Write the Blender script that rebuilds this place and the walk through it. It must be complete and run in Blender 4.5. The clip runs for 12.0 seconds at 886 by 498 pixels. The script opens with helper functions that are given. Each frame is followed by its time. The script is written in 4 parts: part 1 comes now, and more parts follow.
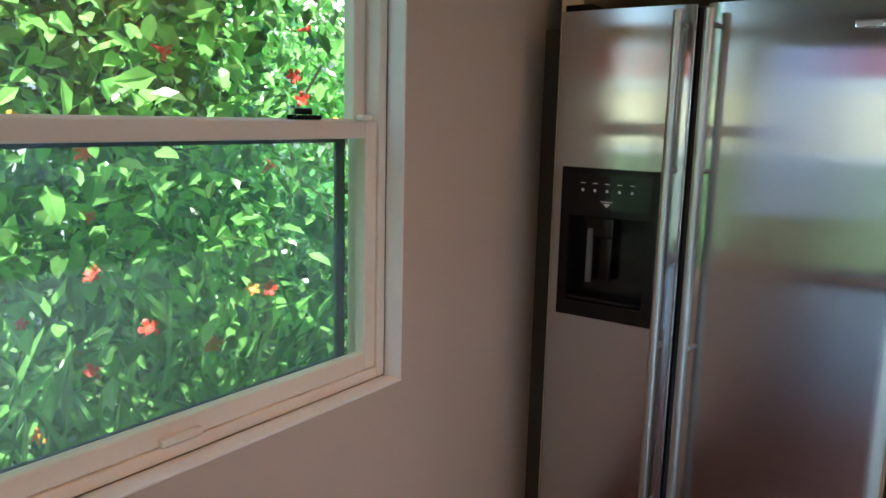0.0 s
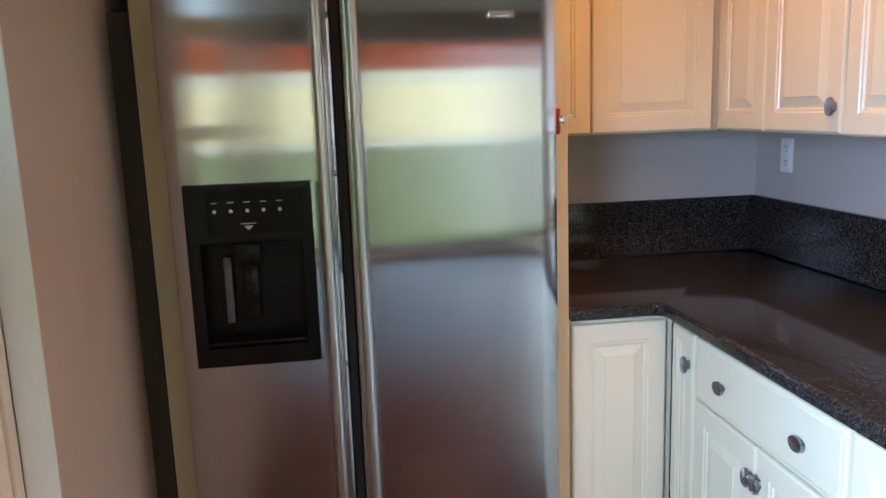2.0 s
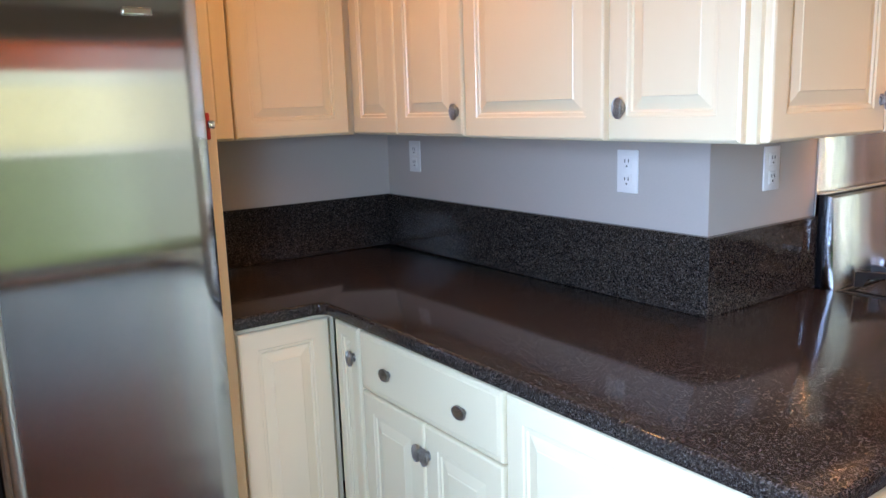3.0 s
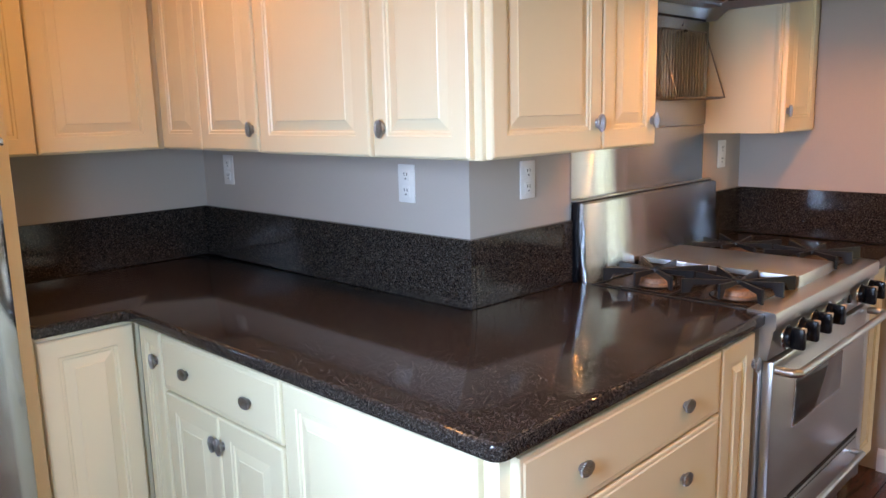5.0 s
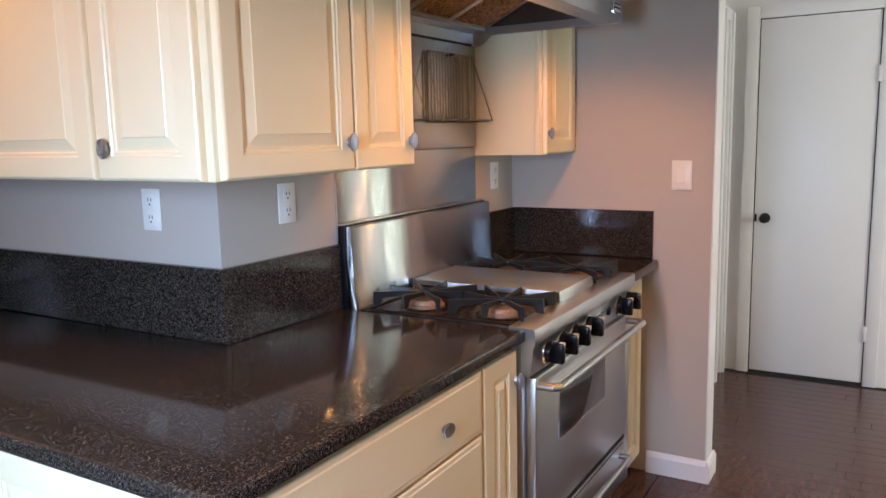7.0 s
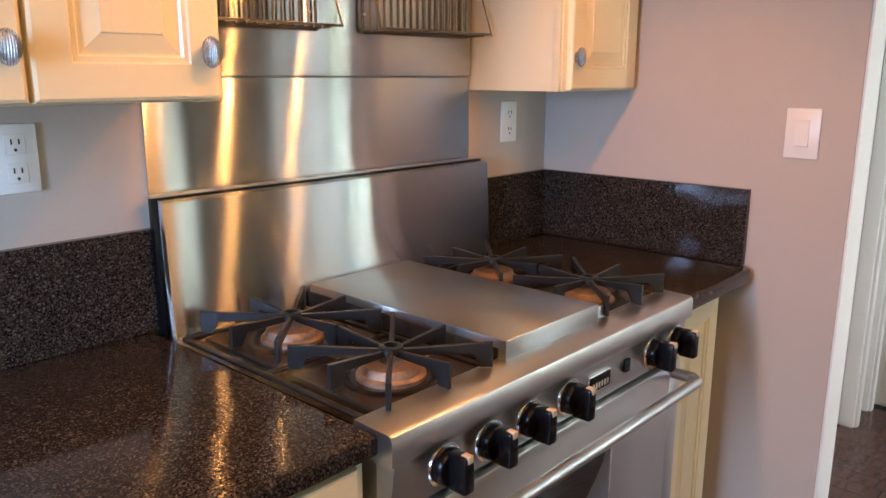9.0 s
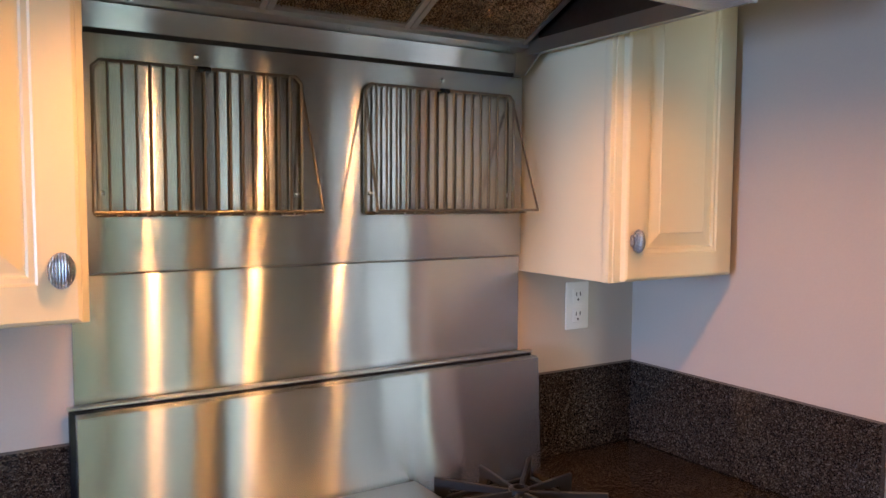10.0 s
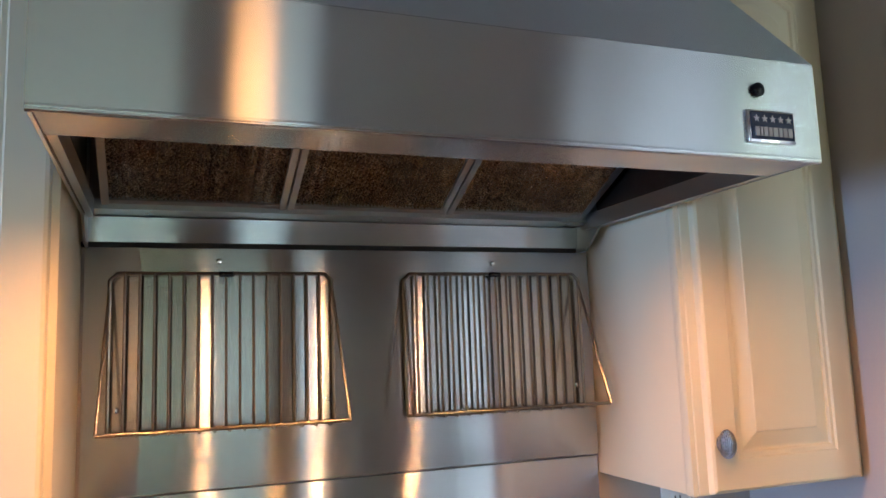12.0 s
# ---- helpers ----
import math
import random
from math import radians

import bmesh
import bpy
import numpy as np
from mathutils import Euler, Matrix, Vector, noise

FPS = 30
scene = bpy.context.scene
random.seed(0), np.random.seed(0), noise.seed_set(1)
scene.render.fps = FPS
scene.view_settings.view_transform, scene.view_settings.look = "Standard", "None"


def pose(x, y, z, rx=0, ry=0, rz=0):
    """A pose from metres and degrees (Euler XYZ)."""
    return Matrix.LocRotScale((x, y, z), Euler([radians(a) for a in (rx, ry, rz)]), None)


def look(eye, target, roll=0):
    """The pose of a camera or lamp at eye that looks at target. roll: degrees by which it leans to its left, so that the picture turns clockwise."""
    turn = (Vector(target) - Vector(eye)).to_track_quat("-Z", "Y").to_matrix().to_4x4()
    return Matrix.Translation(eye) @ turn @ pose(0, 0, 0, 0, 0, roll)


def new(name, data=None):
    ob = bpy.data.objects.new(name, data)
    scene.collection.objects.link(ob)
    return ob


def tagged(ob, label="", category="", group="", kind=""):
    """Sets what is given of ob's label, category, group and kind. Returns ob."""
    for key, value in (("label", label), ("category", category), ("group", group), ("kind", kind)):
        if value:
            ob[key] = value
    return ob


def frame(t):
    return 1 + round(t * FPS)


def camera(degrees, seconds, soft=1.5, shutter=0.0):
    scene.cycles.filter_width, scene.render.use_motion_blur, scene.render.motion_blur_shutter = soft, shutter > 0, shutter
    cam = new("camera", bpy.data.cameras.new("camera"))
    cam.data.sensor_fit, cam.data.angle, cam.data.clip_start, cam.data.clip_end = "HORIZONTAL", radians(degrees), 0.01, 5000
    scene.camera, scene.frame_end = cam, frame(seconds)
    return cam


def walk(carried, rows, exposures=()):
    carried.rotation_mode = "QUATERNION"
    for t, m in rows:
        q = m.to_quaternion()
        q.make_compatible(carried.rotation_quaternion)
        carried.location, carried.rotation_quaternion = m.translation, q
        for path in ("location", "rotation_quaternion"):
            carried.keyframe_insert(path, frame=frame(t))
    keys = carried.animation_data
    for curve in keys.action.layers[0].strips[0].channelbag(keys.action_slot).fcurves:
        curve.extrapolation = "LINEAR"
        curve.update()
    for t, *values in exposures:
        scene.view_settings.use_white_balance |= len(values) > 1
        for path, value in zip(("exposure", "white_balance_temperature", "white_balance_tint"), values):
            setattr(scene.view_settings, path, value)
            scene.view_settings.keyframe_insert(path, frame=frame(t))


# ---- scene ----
cam = camera(60.1, 12.0)

EXPOSURES = [(0.0, 1.9, 6100, 8), (0.5, 2.0, 5900, 9), (1.2, 2.1, 6000, 10), (2.0, 2.1, 6700, 11), (3.2, 1.95, 7400, 11), (5.5, 1.9, 8100, 11),
             (7.0, 1.9, 7800, 11), (9.0, 2.15, 7200, 8), (10.5, 2.05, 6200, 8), (12.0, 2.05, 5900, 8)]
PATH = [
    (0, (0.648, -0.176, 1.449), (-0.495, 1.429, 1.105), 1.4),
    (0.5, (0.407, -0.162, 1.458), (-0.345, 1.661, 1.127), -0.1),
    (1, (0.201, -0.158, 1.456), (-0.208, 1.768, 1.103), -0.5),
    (1.5, (0.058, -0.07, 1.45), (-0.118, 1.89, 1.091), -1.5),
    (2, (-0.018, 0.035, 1.459), (0.247, 1.986, 1.105), -2.0),
    (2.5, (-0.056, 0.086, 1.465), (0.767, 1.873, 1.103), -1.8),
    (3, (-0.094, 0.064, 1.456), (1.047, 1.665, 1.087), -1.9),
    (3.2, (-0.099, 0.042, 1.455), (1.101, 1.597, 1.078), -2.0),
    (4.8, (-0.079, -0.241, 1.454), (1.264, 1.18, 1.035), -1.7),
    (5, (-0.07, -0.251, 1.476), (1.335, 1.128, 1.123), -1.4),
    (5.5, (-0.05, -0.288, 1.504), (1.489, 0.972, 1.295), -1.3),
    (6, (-0.015, -0.309, 1.502), (1.629, 0.817, 1.324), -0.7),
    (6.5, (0.014, -0.325, 1.493), (1.712, 0.712, 1.285), -0.5),
    (7, (0.103, -0.313, 1.451), (1.807, 0.692, 1.156), -1.3),
    (7.2, (0.181, -0.294, 1.434), (1.88, 0.712, 1.117), -1.8),
    (9, (1.318, -0.196, 1.405), (2.755, 1.122, 0.96), 0.1),
    (9.5, (1.616, -0.179, 1.456), (2.915, 1.295, 1.078), -0.2),
    (10, (1.865, -0.209, 1.535), (2.914, 1.488, 1.396), 0.3),
    (10.5, (2.027, -0.233, 1.616), (2.856, 1.584, 1.724), -0.5),
    (11, (2.077, -0.205, 1.633), (2.819, 1.634, 1.89), -1.7),
    (11.5, (2.095, -0.195, 1.629), (2.774, 1.664, 1.918), -1.9),
    (12, (2.117, -0.166, 1.616), (2.812, 1.691, 1.875), -2.0),
]
walk(cam, [(t, look(e, g, r)) for t, e, g, r in PATH], EXPOSURES)

# ---- light ----
world = bpy.data.worlds.new("sky")
scene.world = world
world.use_nodes = True
wn = world.node_tree.nodes
sky = wn.new("ShaderNodeTexSky")
sky.sky_type, sky.sun_disc = "NISHITA", False
sky.sun_elevation, sky.sun_rotation = radians(67.5), radians(142)
wn["Background"].inputs[1].default_value = 0.14
world.node_tree.links.new(sky.outputs[0], wn["Background"].inputs[0])


def lamp(name, kind, m, energy, color, **more):
    data = bpy.data.lights.new(name, kind)
    data.energy, data.color = energy, color
    ob = new(name, data)
    ob.matrix_basis = m
    return ob


sun = lamp("sun", "SUN", look((2.2, -2.8, 8.6), (0, 0, 0)), 5.0, (1.0, 0.95, 0.86))
sun.data.angle = radians(0.5)
day_w = lamp("daylight_west", "AREA", look((-0.34, 0.30, 1.40), (1.0, 0.84, 0.80)), 8.2, (0.37, 0.57, 1.0))
day_w.data.shape, day_w.data.size, day_w.data.size_y = "RECTANGLE", 0.38, 0.78
day_w.data.spread = radians(104)
day_n = lamp("daylight_side_door", "AREA", look((2.95, -4.16, 1.15), (2.4, 0, 1.2)), 1.0, (0.76, 0.90, 1.0))
day_n.data.shape, day_n.data.size, day_n.data.size_y = "RECTANGLE", 0.40, 1.9
day_s = lamp("daylight_south", "AREA", look((1.75, -4.12, 1.15), (1.75, 0, 1.25)), 0.9, (0.74, 0.88, 1.0))
day_s.data.shape, day_s.data.size, day_s.data.size_y = "RECTANGLE", 0.95, 1.9
# Fill lamp added to brighten the hall, in an assumed opening out of view.
hall_fill = lamp("hall_fill_lamp", "AREA", look((3.72, -3.16, 1.45), (4.3, 0, 1.2)), 15.0, (0.80, 0.91, 1.0))
hall_fill.data.shape, hall_fill.data.size, hall_fill.data.size_y = "RECTANGLE", 0.36, 1.3
# The last, at y -3.6, is added to brighten the unseen south end.
for x, y, e in ((0.82, 1.75, 1.5), (0.82, 0.75, 0.9), (1.25, -0.4, 3.0), (2.33, -0.5, 1.15), (0.6, -3.6, 2.4)):
    s = lamp("ceiling_lamp", "AREA", look((x, y, 2.425), (x, y, 0)), e, (1.0, 0.43, 0.14))
    s.data.shape, s.data.size, s.data.spread = "DISK", 0.11, radians(140)
for x, e in ((2.095, 2.6), (2.465, 3.0), (2.825, 1.6)):
    s = lamp("hood_lamp", "SPOT", look((x, 0.612, 1.832), (x, 0.69, 0)), e, (1.0, 0.42, 0.145))
    s.data.spot_size, s.data.spot_blend, s.data.shadow_soft_size = radians(168), 0.65, 0.014


# ---- materials ----
def mat(name, color, rough=0.5, metal=0.0, vary=0.06, scale=6.0, fine=60.0, bump=0.0, stretch=(1, 1, 1), spec=0.5, rvary=0.0):
    """A surface with two scales of variation."""
    m = bpy.data.materials.new(name)
    m.use_nodes = True
    n, l = m.node_tree.nodes, m.node_tree.links
    b = n["Principled BSDF"]
    b.inputs["Roughness"].default_value, b.inputs["Metallic"].default_value = rough, metal
    b.inputs["Specular IOR Level"].default_value = spec
    co, mp = n.new("ShaderNodeTexCoord"), n.new("ShaderNodeMapping")
    mp.inputs["Scale"].default_value = stretch
    l.new(co.outputs["Object"], mp.inputs["Vector"])
    big, small = n.new("ShaderNodeTexNoise"), n.new("ShaderNodeTexNoise")
    for t, sc in ((big, scale), (small, fine)):
        t.inputs["Scale"].default_value = sc
        t.inputs["Detail"].default_value = 4
        l.new(mp.outputs[0], t.inputs["Vector"])
    add = n.new("ShaderNodeMath")
    add.operation = "ADD"
    l.new(big.outputs[0], add.inputs[0])
    l.new(small.outputs[0], add.inputs[1])
    ramp = n.new("ShaderNodeMapRange")
    ramp.inputs[1].default_value, ramp.inputs[2].default_value = 0.6, 1.4
    ramp.inputs[3].default_value, ramp.inputs[4].default_value = 1 - vary, 1 + vary
    l.new(add.outputs[0], ramp.inputs[0])
    mul = n.new("ShaderNodeVectorMath")
    mul.operation = "SCALE"
    mul.inputs[0].default_value = color
    l.new(ramp.outputs[0], mul.inputs["Scale"])
    l.new(mul.outputs[0], b.inputs["Base Color"])
    if rvary:
        rr = n.new("ShaderNodeMapRange")
        rr.inputs[1].default_value, rr.inputs[2].default_value = 0.3, 0.7
        rr.inputs[3].default_value, rr.inputs[4].default_value = max(0.02, rough - rvary), rough + rvary
        l.new(small.outputs[0], rr.inputs[0])
        l.new(rr.outputs[0], b.inputs["Roughness"])
    if bump:
        bp = n.new("ShaderNodeBump")
        bp.inputs["Strength"].default_value, bp.inputs["Distance"].default_value = bump, 0.002
        l.new(small.outputs[0], bp.inputs["Height"])
        l.new(bp.outputs[0], b.inputs["Normal"])
    return m


def brushed(name, color, rough, aniso, turn=0.0, stretch=(3, 3, 400), wave=0.0):
    """Brushed sheet steel: fine lines along the sheet, streaked highlights."""
    m = mat(name, color, rough, 1.0, 0.008, 1.0, 1.0, 0.0, stretch, rvary=0.01)
    n, l = m.node_tree.nodes, m.node_tree.links
    b = n["Principled BSDF"]
    tg = n.new("ShaderNodeCombineXYZ")
    tg.inputs[0].default_value = 1.0
    l.new(tg.outputs[0], b.inputs["Tangent"])
    b.inputs["Anisotropic"].default_value, b.inputs["Anisotropic Rotation"].default_value = aniso, turn
    if wave:
        co, t, bp = n.new("ShaderNodeTexCoord"), n.new("ShaderNodeTexNoise"), n.new("ShaderNodeBump")
        t.inputs["Scale"].default_value, t.inputs["Detail"].default_value = 2.2, 0.0
        bp.inputs["Strength"].default_value, bp.inputs["Distance"].default_value = wave, 0.01
        l.new(co.outputs["Object"], t.inputs["Vector"])
        l.new(t.outputs[0], bp.inputs["Height"])
        l.new(bp.outputs[0], b.inputs["Normal"])
    gb = n.new("ShaderNodeBsdfAnisotropic")
    gb.inputs["Roughness"].default_value, gb.inputs["Anisotropy"].default_value, gb.inputs["Rotation"].default_value = rough, -aniso, turn
    l.new(tg.outputs[0], gb.inputs["Tangent"])
    for a, c in (("Base Color", "Color"), ("Normal", "Normal")):
        if b.inputs[a].links:
            l.new(b.inputs[a].links[0].from_socket, gb.inputs[c])
    l.new(gb.outputs[0], n["Material Output"].inputs["Surface"])
    n.remove(b)
    return m


def speckled(name):
    """Polished dark brown granite with grey, brown and pale grains of two sizes."""
    m = mat(name, (0.02, 0.016, 0.014), 0.09, spec=0.30)
    n, l = m.node_tree.nodes, m.node_tree.links
    b = n["Principled BSDF"]
    co = n.new("ShaderNodeTexCoord")
    no = n.new("ShaderNodeTexNoise")
    no.inputs["Scale"].default_value, no.inputs["Detail"].default_value = 14, 6
    l.new(co.outputs["Object"], no.inputs["Vector"])
    ramps = []
    for scale, stops in ((330, ((0.0, (0.009, 0.007, 0.006)), (0.42, (0.020, 0.015, 0.012)), (0.66, (0.046, 0.034, 0.026)), (0.84, (0.075, 0.062, 0.050)), (0.95, (0.13, 0.12, 0.11)))),
                         (620, ((0.0, (0.008, 0.006, 0.006)), (0.45, (0.021, 0.016, 0.013)), (0.75, (0.055, 0.047, 0.041)), (0.92, (0.12, 0.115, 0.11))))):
        vo, sep, cr = n.new("ShaderNodeTexVoronoi"), n.new("ShaderNodeSeparateColor"), n.new("ShaderNodeValToRGB")
        vo.inputs["Scale"].default_value = scale
        l.new(co.outputs["Object"], vo.inputs["Vector"])
        l.new(vo.outputs["Color"], sep.inputs[0])
        e = cr.color_ramp.elements
        cr.color_ramp.interpolation = "CONSTANT"
        e[0].position, e[0].color = stops[0][0], (*stops[0][1], 1)
        e[1].position, e[1].color = stops[1][0], (*stops[1][1], 1)
        for p, c in stops[2:]:
            e.new(p).color = (*c, 1)
        l.new(sep.outputs[0], cr.inputs[0])
        ramps.append(cr)
    mx = n.new("ShaderNodeMix")
    mx.data_type = "RGBA"
    l.new(no.outputs[0], mx.inputs[0])
    l.new(ramps[0].outputs[0], mx.inputs[6])
    l.new(ramps[1].outputs[0], mx.inputs[7])
    l.new(mx.outputs[2], b.inputs["Base Color"])
    bp = n.new("ShaderNodeBump")
    bp.inputs["Strength"].default_value, bp.inputs["Distance"].default_value = 0.06, 0.0006
    l.new(ramps[0].outputs[0], bp.inputs["Height"])
    l.new(bp.outputs[0], b.inputs["Normal"])
    return m


def glowing(name, color, strength):
    m = bpy.data.materials.new(name)
    m.use_nodes = True
    b = m.node_tree.nodes["Principled BSDF"]
    b.inputs["Emission Color"].default_value = (*color, 1)
    b.inputs["Emission Strength"].default_value = strength
    return m


WALL = mat("wall_paint", (0.49, 0.435, 0.385), 0.55, vary=0.025, scale=2, fine=180, bump=0.12)
CEIL = mat("ceiling_paint", (0.78, 0.76, 0.73), 0.8, vary=0.02, scale=2, fine=150, bump=0.15)
TRIM = mat("white_trim_paint", (0.82, 0.82, 0.83), 0.35, vary=0.02, scale=3, fine=90, bump=0.05)
CREAM = mat("cream_cabinet_paint", (0.78, 0.685, 0.465), 0.30, vary=0.012, scale=2, fine=9)
CREAM_IN = mat("cream_cabinet_side", (0.72, 0.63, 0.48), 0.4, vary=0.05, scale=3, fine=40, stretch=(8, 8, 1))
SCREEN_F = mat("screen_frame", (0.05, 0.10, 0.10), 0.5)
VINYL = mat("window_vinyl", (0.74, 0.70, 0.63), 0.4, vary=0.02)
REVEAL = mat("white_reveal_paint", (0.80, 0.81, 0.83), 0.5, vary=0.02, bump=0.1)
GRANITE = speckled("dark_brown_granite")
STEEL = brushed("brushed_steel", (0.62, 0.655, 0.67), 0.23, 0.82, 0.25, wave=0.015)
STEEL_F = brushed("fridge_steel", (0.50, 0.50, 0.51), 0.115, 0.80, 0.0, (300, 300, 2), wave=0.05)
TAN = mat("yellowed_marking", (0.50, 0.40, 0.28), 0.4)
STEEL_S = mat("satin_steel", (0.55, 0.56, 0.56), 0.30, 1.0, 0.03, 8, 120, rvary=0.008)
# Darker and browner than the hood's other steel.
BROWN_STEEL = mat("dark_brown_steel", (0.13, 0.105, 0.085), 0.38, 1.0, 0.15, 8, 90, rvary=0.05)
STEEL_D = mat("dull_steel", (0.42, 0.41, 0.40), 0.4, 1.0, 0.1, 8, 90, rvary=0.08)
CHROME = mat("chrome", (0.8, 0.8, 0.8), 0.1, 1.0, 0.02)
WIRE = mat("rack_wire", (0.24, 0.205, 0.165), 0.30, 1.0, 0.08, 20, 90)
PEWTER = mat("aged_pewter", (0.36, 0.36, 0.35), 0.38, 1.0, 0.35, 60, 300, 0.4)
pn, pk = PEWTER.node_tree.nodes, PEWTER.node_tree.links
pw, pc, pb_ = pn.new("ShaderNodeTexWave"), pn.new("ShaderNodeTexCoord"), pn.new("ShaderNodeBump")
pw.inputs["Scale"].default_value, pb_.inputs["Distance"].default_value = 90, 0.0025
pk.new(pc.outputs["Object"], pw.inputs["Vector"])
pk.new(pw.outputs["Fac"], pb_.inputs["Height"])
pk.new(pb_.outputs[0], pn["Principled BSDF"].inputs["Normal"])
BLACK = mat("black_plastic", (0.005, 0.005, 0.006), 0.26, vary=0.15, spec=0.22)
BLACK_G = mat("black_gloss", (0.004, 0.005, 0.005), 0.12, vary=0.1, spec=0.3)
IRON = mat("cast_iron", (0.014, 0.016, 0.018), 0.33, vary=0.3, scale=20, fine=200, bump=0.35)
ENAMEL = mat("black_enamel", (0.012, 0.011, 0.010), 0.22, vary=0.3, scale=12, fine=90)
TRAY = mat("bronzed_enamel", (0.11, 0.085, 0.065), 0.26, 0.8, 0.4, 25, 110, 0.1)
COPPER = mat("heat_stained_brass", (0.30, 0.20, 0.14), 0.55, 0.6, 0.3, 30, 120, 0.15)
PLATE = mat("white_plastic", (0.82, 0.80, 0.76), 0.3, vary=0.01)
SLOT = mat("dark_slot", (0.05, 0.045, 0.04), 0.6)
# Dark brown that paints in the shade between wall and refrigerator panel.
GAP_SHADE = mat("gap_shade_brown", (0.060, 0.044, 0.034), 0.6, vary=0.2, scale=4, fine=60, stretch=(8, 8, 1))
DARK = mat("dark_gap", (0.015, 0.014, 0.013), 0.7)
NAVY = mat("navy_badge", (0.012, 0.025, 0.06), 0.25, vary=0.1)
LEVER = mat("smoky_plastic", (0.10, 0.105, 0.105), 0.3)
MARK = mat("pale_marking", (0.55, 0.57, 0.57), 0.4)
RED = mat("red_plastic", (0.5, 0.03, 0.02), 0.35)
GLASSD = mat("oven_glass", (0.015, 0.014, 0.013), 0.06, vary=0.1)
FILTER = mat("grease_filter_mesh", (0.33, 0.25, 0.18), 0.26, 1.0, 0.7, 60, 300, 0.4, rvary=0.08)
PLANK = mat("dark_plank", (0.080, 0.034, 0.027), 0.15, vary=0.35, scale=3, fine=30, bump=0.12, stretch=(2, 14, 2), rvary=0.06)
BRONZE = mat("dark_bronze", (0.03, 0.026, 0.022), 0.35, 0.7, 0.1)
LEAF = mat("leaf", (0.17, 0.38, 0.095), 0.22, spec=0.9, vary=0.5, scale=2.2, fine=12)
# Darker copy of the leaf: the shade is painted into its green.
LEAF_SHADE = mat("leaf_shade_paint", (0.055, 0.17, 0.05), 0.45, vary=0.5, scale=2.5, fine=12)
PETAL = mat("red_petal", (0.75, 0.06, 0.035), 0.5, vary=0.25)
PETAL_O = mat("orange_petal", (0.85, 0.28, 0.03), 0.5, vary=0.25)
STEM = mat("woody_stem", (0.20, 0.15, 0.08), 0.7, vary=0.3, fine=80, bump=0.3)
SOIL = mat("lawn", (0.08, 0.125, 0.045), 0.9, vary=0.5, scale=3, fine=40, bump=0.8)
STUCCO = mat("pale_stucco", (0.62, 0.62, 0.60), 0.8, vary=0.05, bump=0.3)
DRY = mat("dry_grass", (0.52, 0.50, 0.30), 0.9, vary=0.25, scale=0.4, fine=6)
PATIO = mat("patio_concrete", (0.30, 0.29, 0.28), 0.8, vary=0.12, scale=1.5, fine=60, bump=0.2)
TERRA = mat("terracotta_paint", (0.72, 0.25, 0.11), 0.6, vary=0.12)
LAMP_ON = glowing("warm_bulb", (1.0, 0.60, 0.30), 6.0)

# Translucent cloth, added so the refrigerator reflects an orange band.
BAND_CLOTH = mat("orange_band_cloth", (0.72, 0.27, 0.13), 0.7, vary=0.1)
for m in (LEAF, LEAF_SHADE, BAND_CLOTH):
    n, l = m.node_tree.nodes, m.node_tree.links
    g, k, hs = n.new("ShaderNodeNewGeometry"), n.new("ShaderNodeMapRange"), n.new("ShaderNodeHueSaturation")
    k.inputs[3].default_value, k.inputs[4].default_value = (0.35, 2.2) if m != BAND_CLOTH else (1, 1)
    l.new(g.outputs["Random Per Island"], k.inputs[0])
    l.new(k.outputs[0], hs.inputs["Value"])
    bs = n["Principled BSDF"]
    l.new(bs.inputs["Base Color"].links[0].from_socket, hs.inputs["Color"])
    l.new(hs.outputs[0], bs.inputs["Base Color"])
    tl, mx = n.new("ShaderNodeBsdfTranslucent"), n.new("ShaderNodeMixShader")
    l.new(hs.outputs[0], tl.inputs["Color"])
    mx.inputs[0].default_value = 0.5 if m != BAND_CLOTH else 0.85
    l.new(bs.outputs[0], mx.inputs[1])
    l.new(tl.outputs[0], mx.inputs[2])
    l.new(mx.outputs[0], n["Material Output"].inputs["Surface"])

GLASS = bpy.data.materials.new("window_glass")
GLASS.use_nodes = True
gn, gl = GLASS.node_tree.nodes, GLASS.node_tree.links
tr, gs, gm = (gn.new("ShaderNode" + k) for k in ("BsdfTransparent", "BsdfGlossy", "MixShader"))
tr.inputs[0].default_value = (0.97, 0.99, 0.98, 1)
gs.inputs["Roughness"].default_value = 0.02
gm.inputs[0].default_value = 0.05
gl.new(tr.outputs[0], gm.inputs[1])
gl.new(gs.outputs[0], gm.inputs[2])
gl.new(gm.outputs[0], gn["Material Output"].inputs["Surface"])

# Glass with a tint added to dim the garden in the refrigerator's reflection.
DIM_GLASS = GLASS.copy()
DIM_GLASS.name = "dimming_glass"
DIM_GLASS.node_tree.nodes["Transparent BSDF"].inputs[0].default_value = (0.70, 0.73, 0.72, 1)

SCREEN = GLASS.copy()
SCREEN.name = "insect_screen"
sn, sl = SCREEN.node_tree.nodes, SCREEN.node_tree.links
df = sn.new("ShaderNodeBsdfTranslucent")
df.inputs[0].default_value = (0.80, 0.92, 0.88, 1)
sn["Mix Shader"].inputs[0].default_value = 0.11
sl.new(df.outputs[0], sn["Mix Shader"].inputs[2])


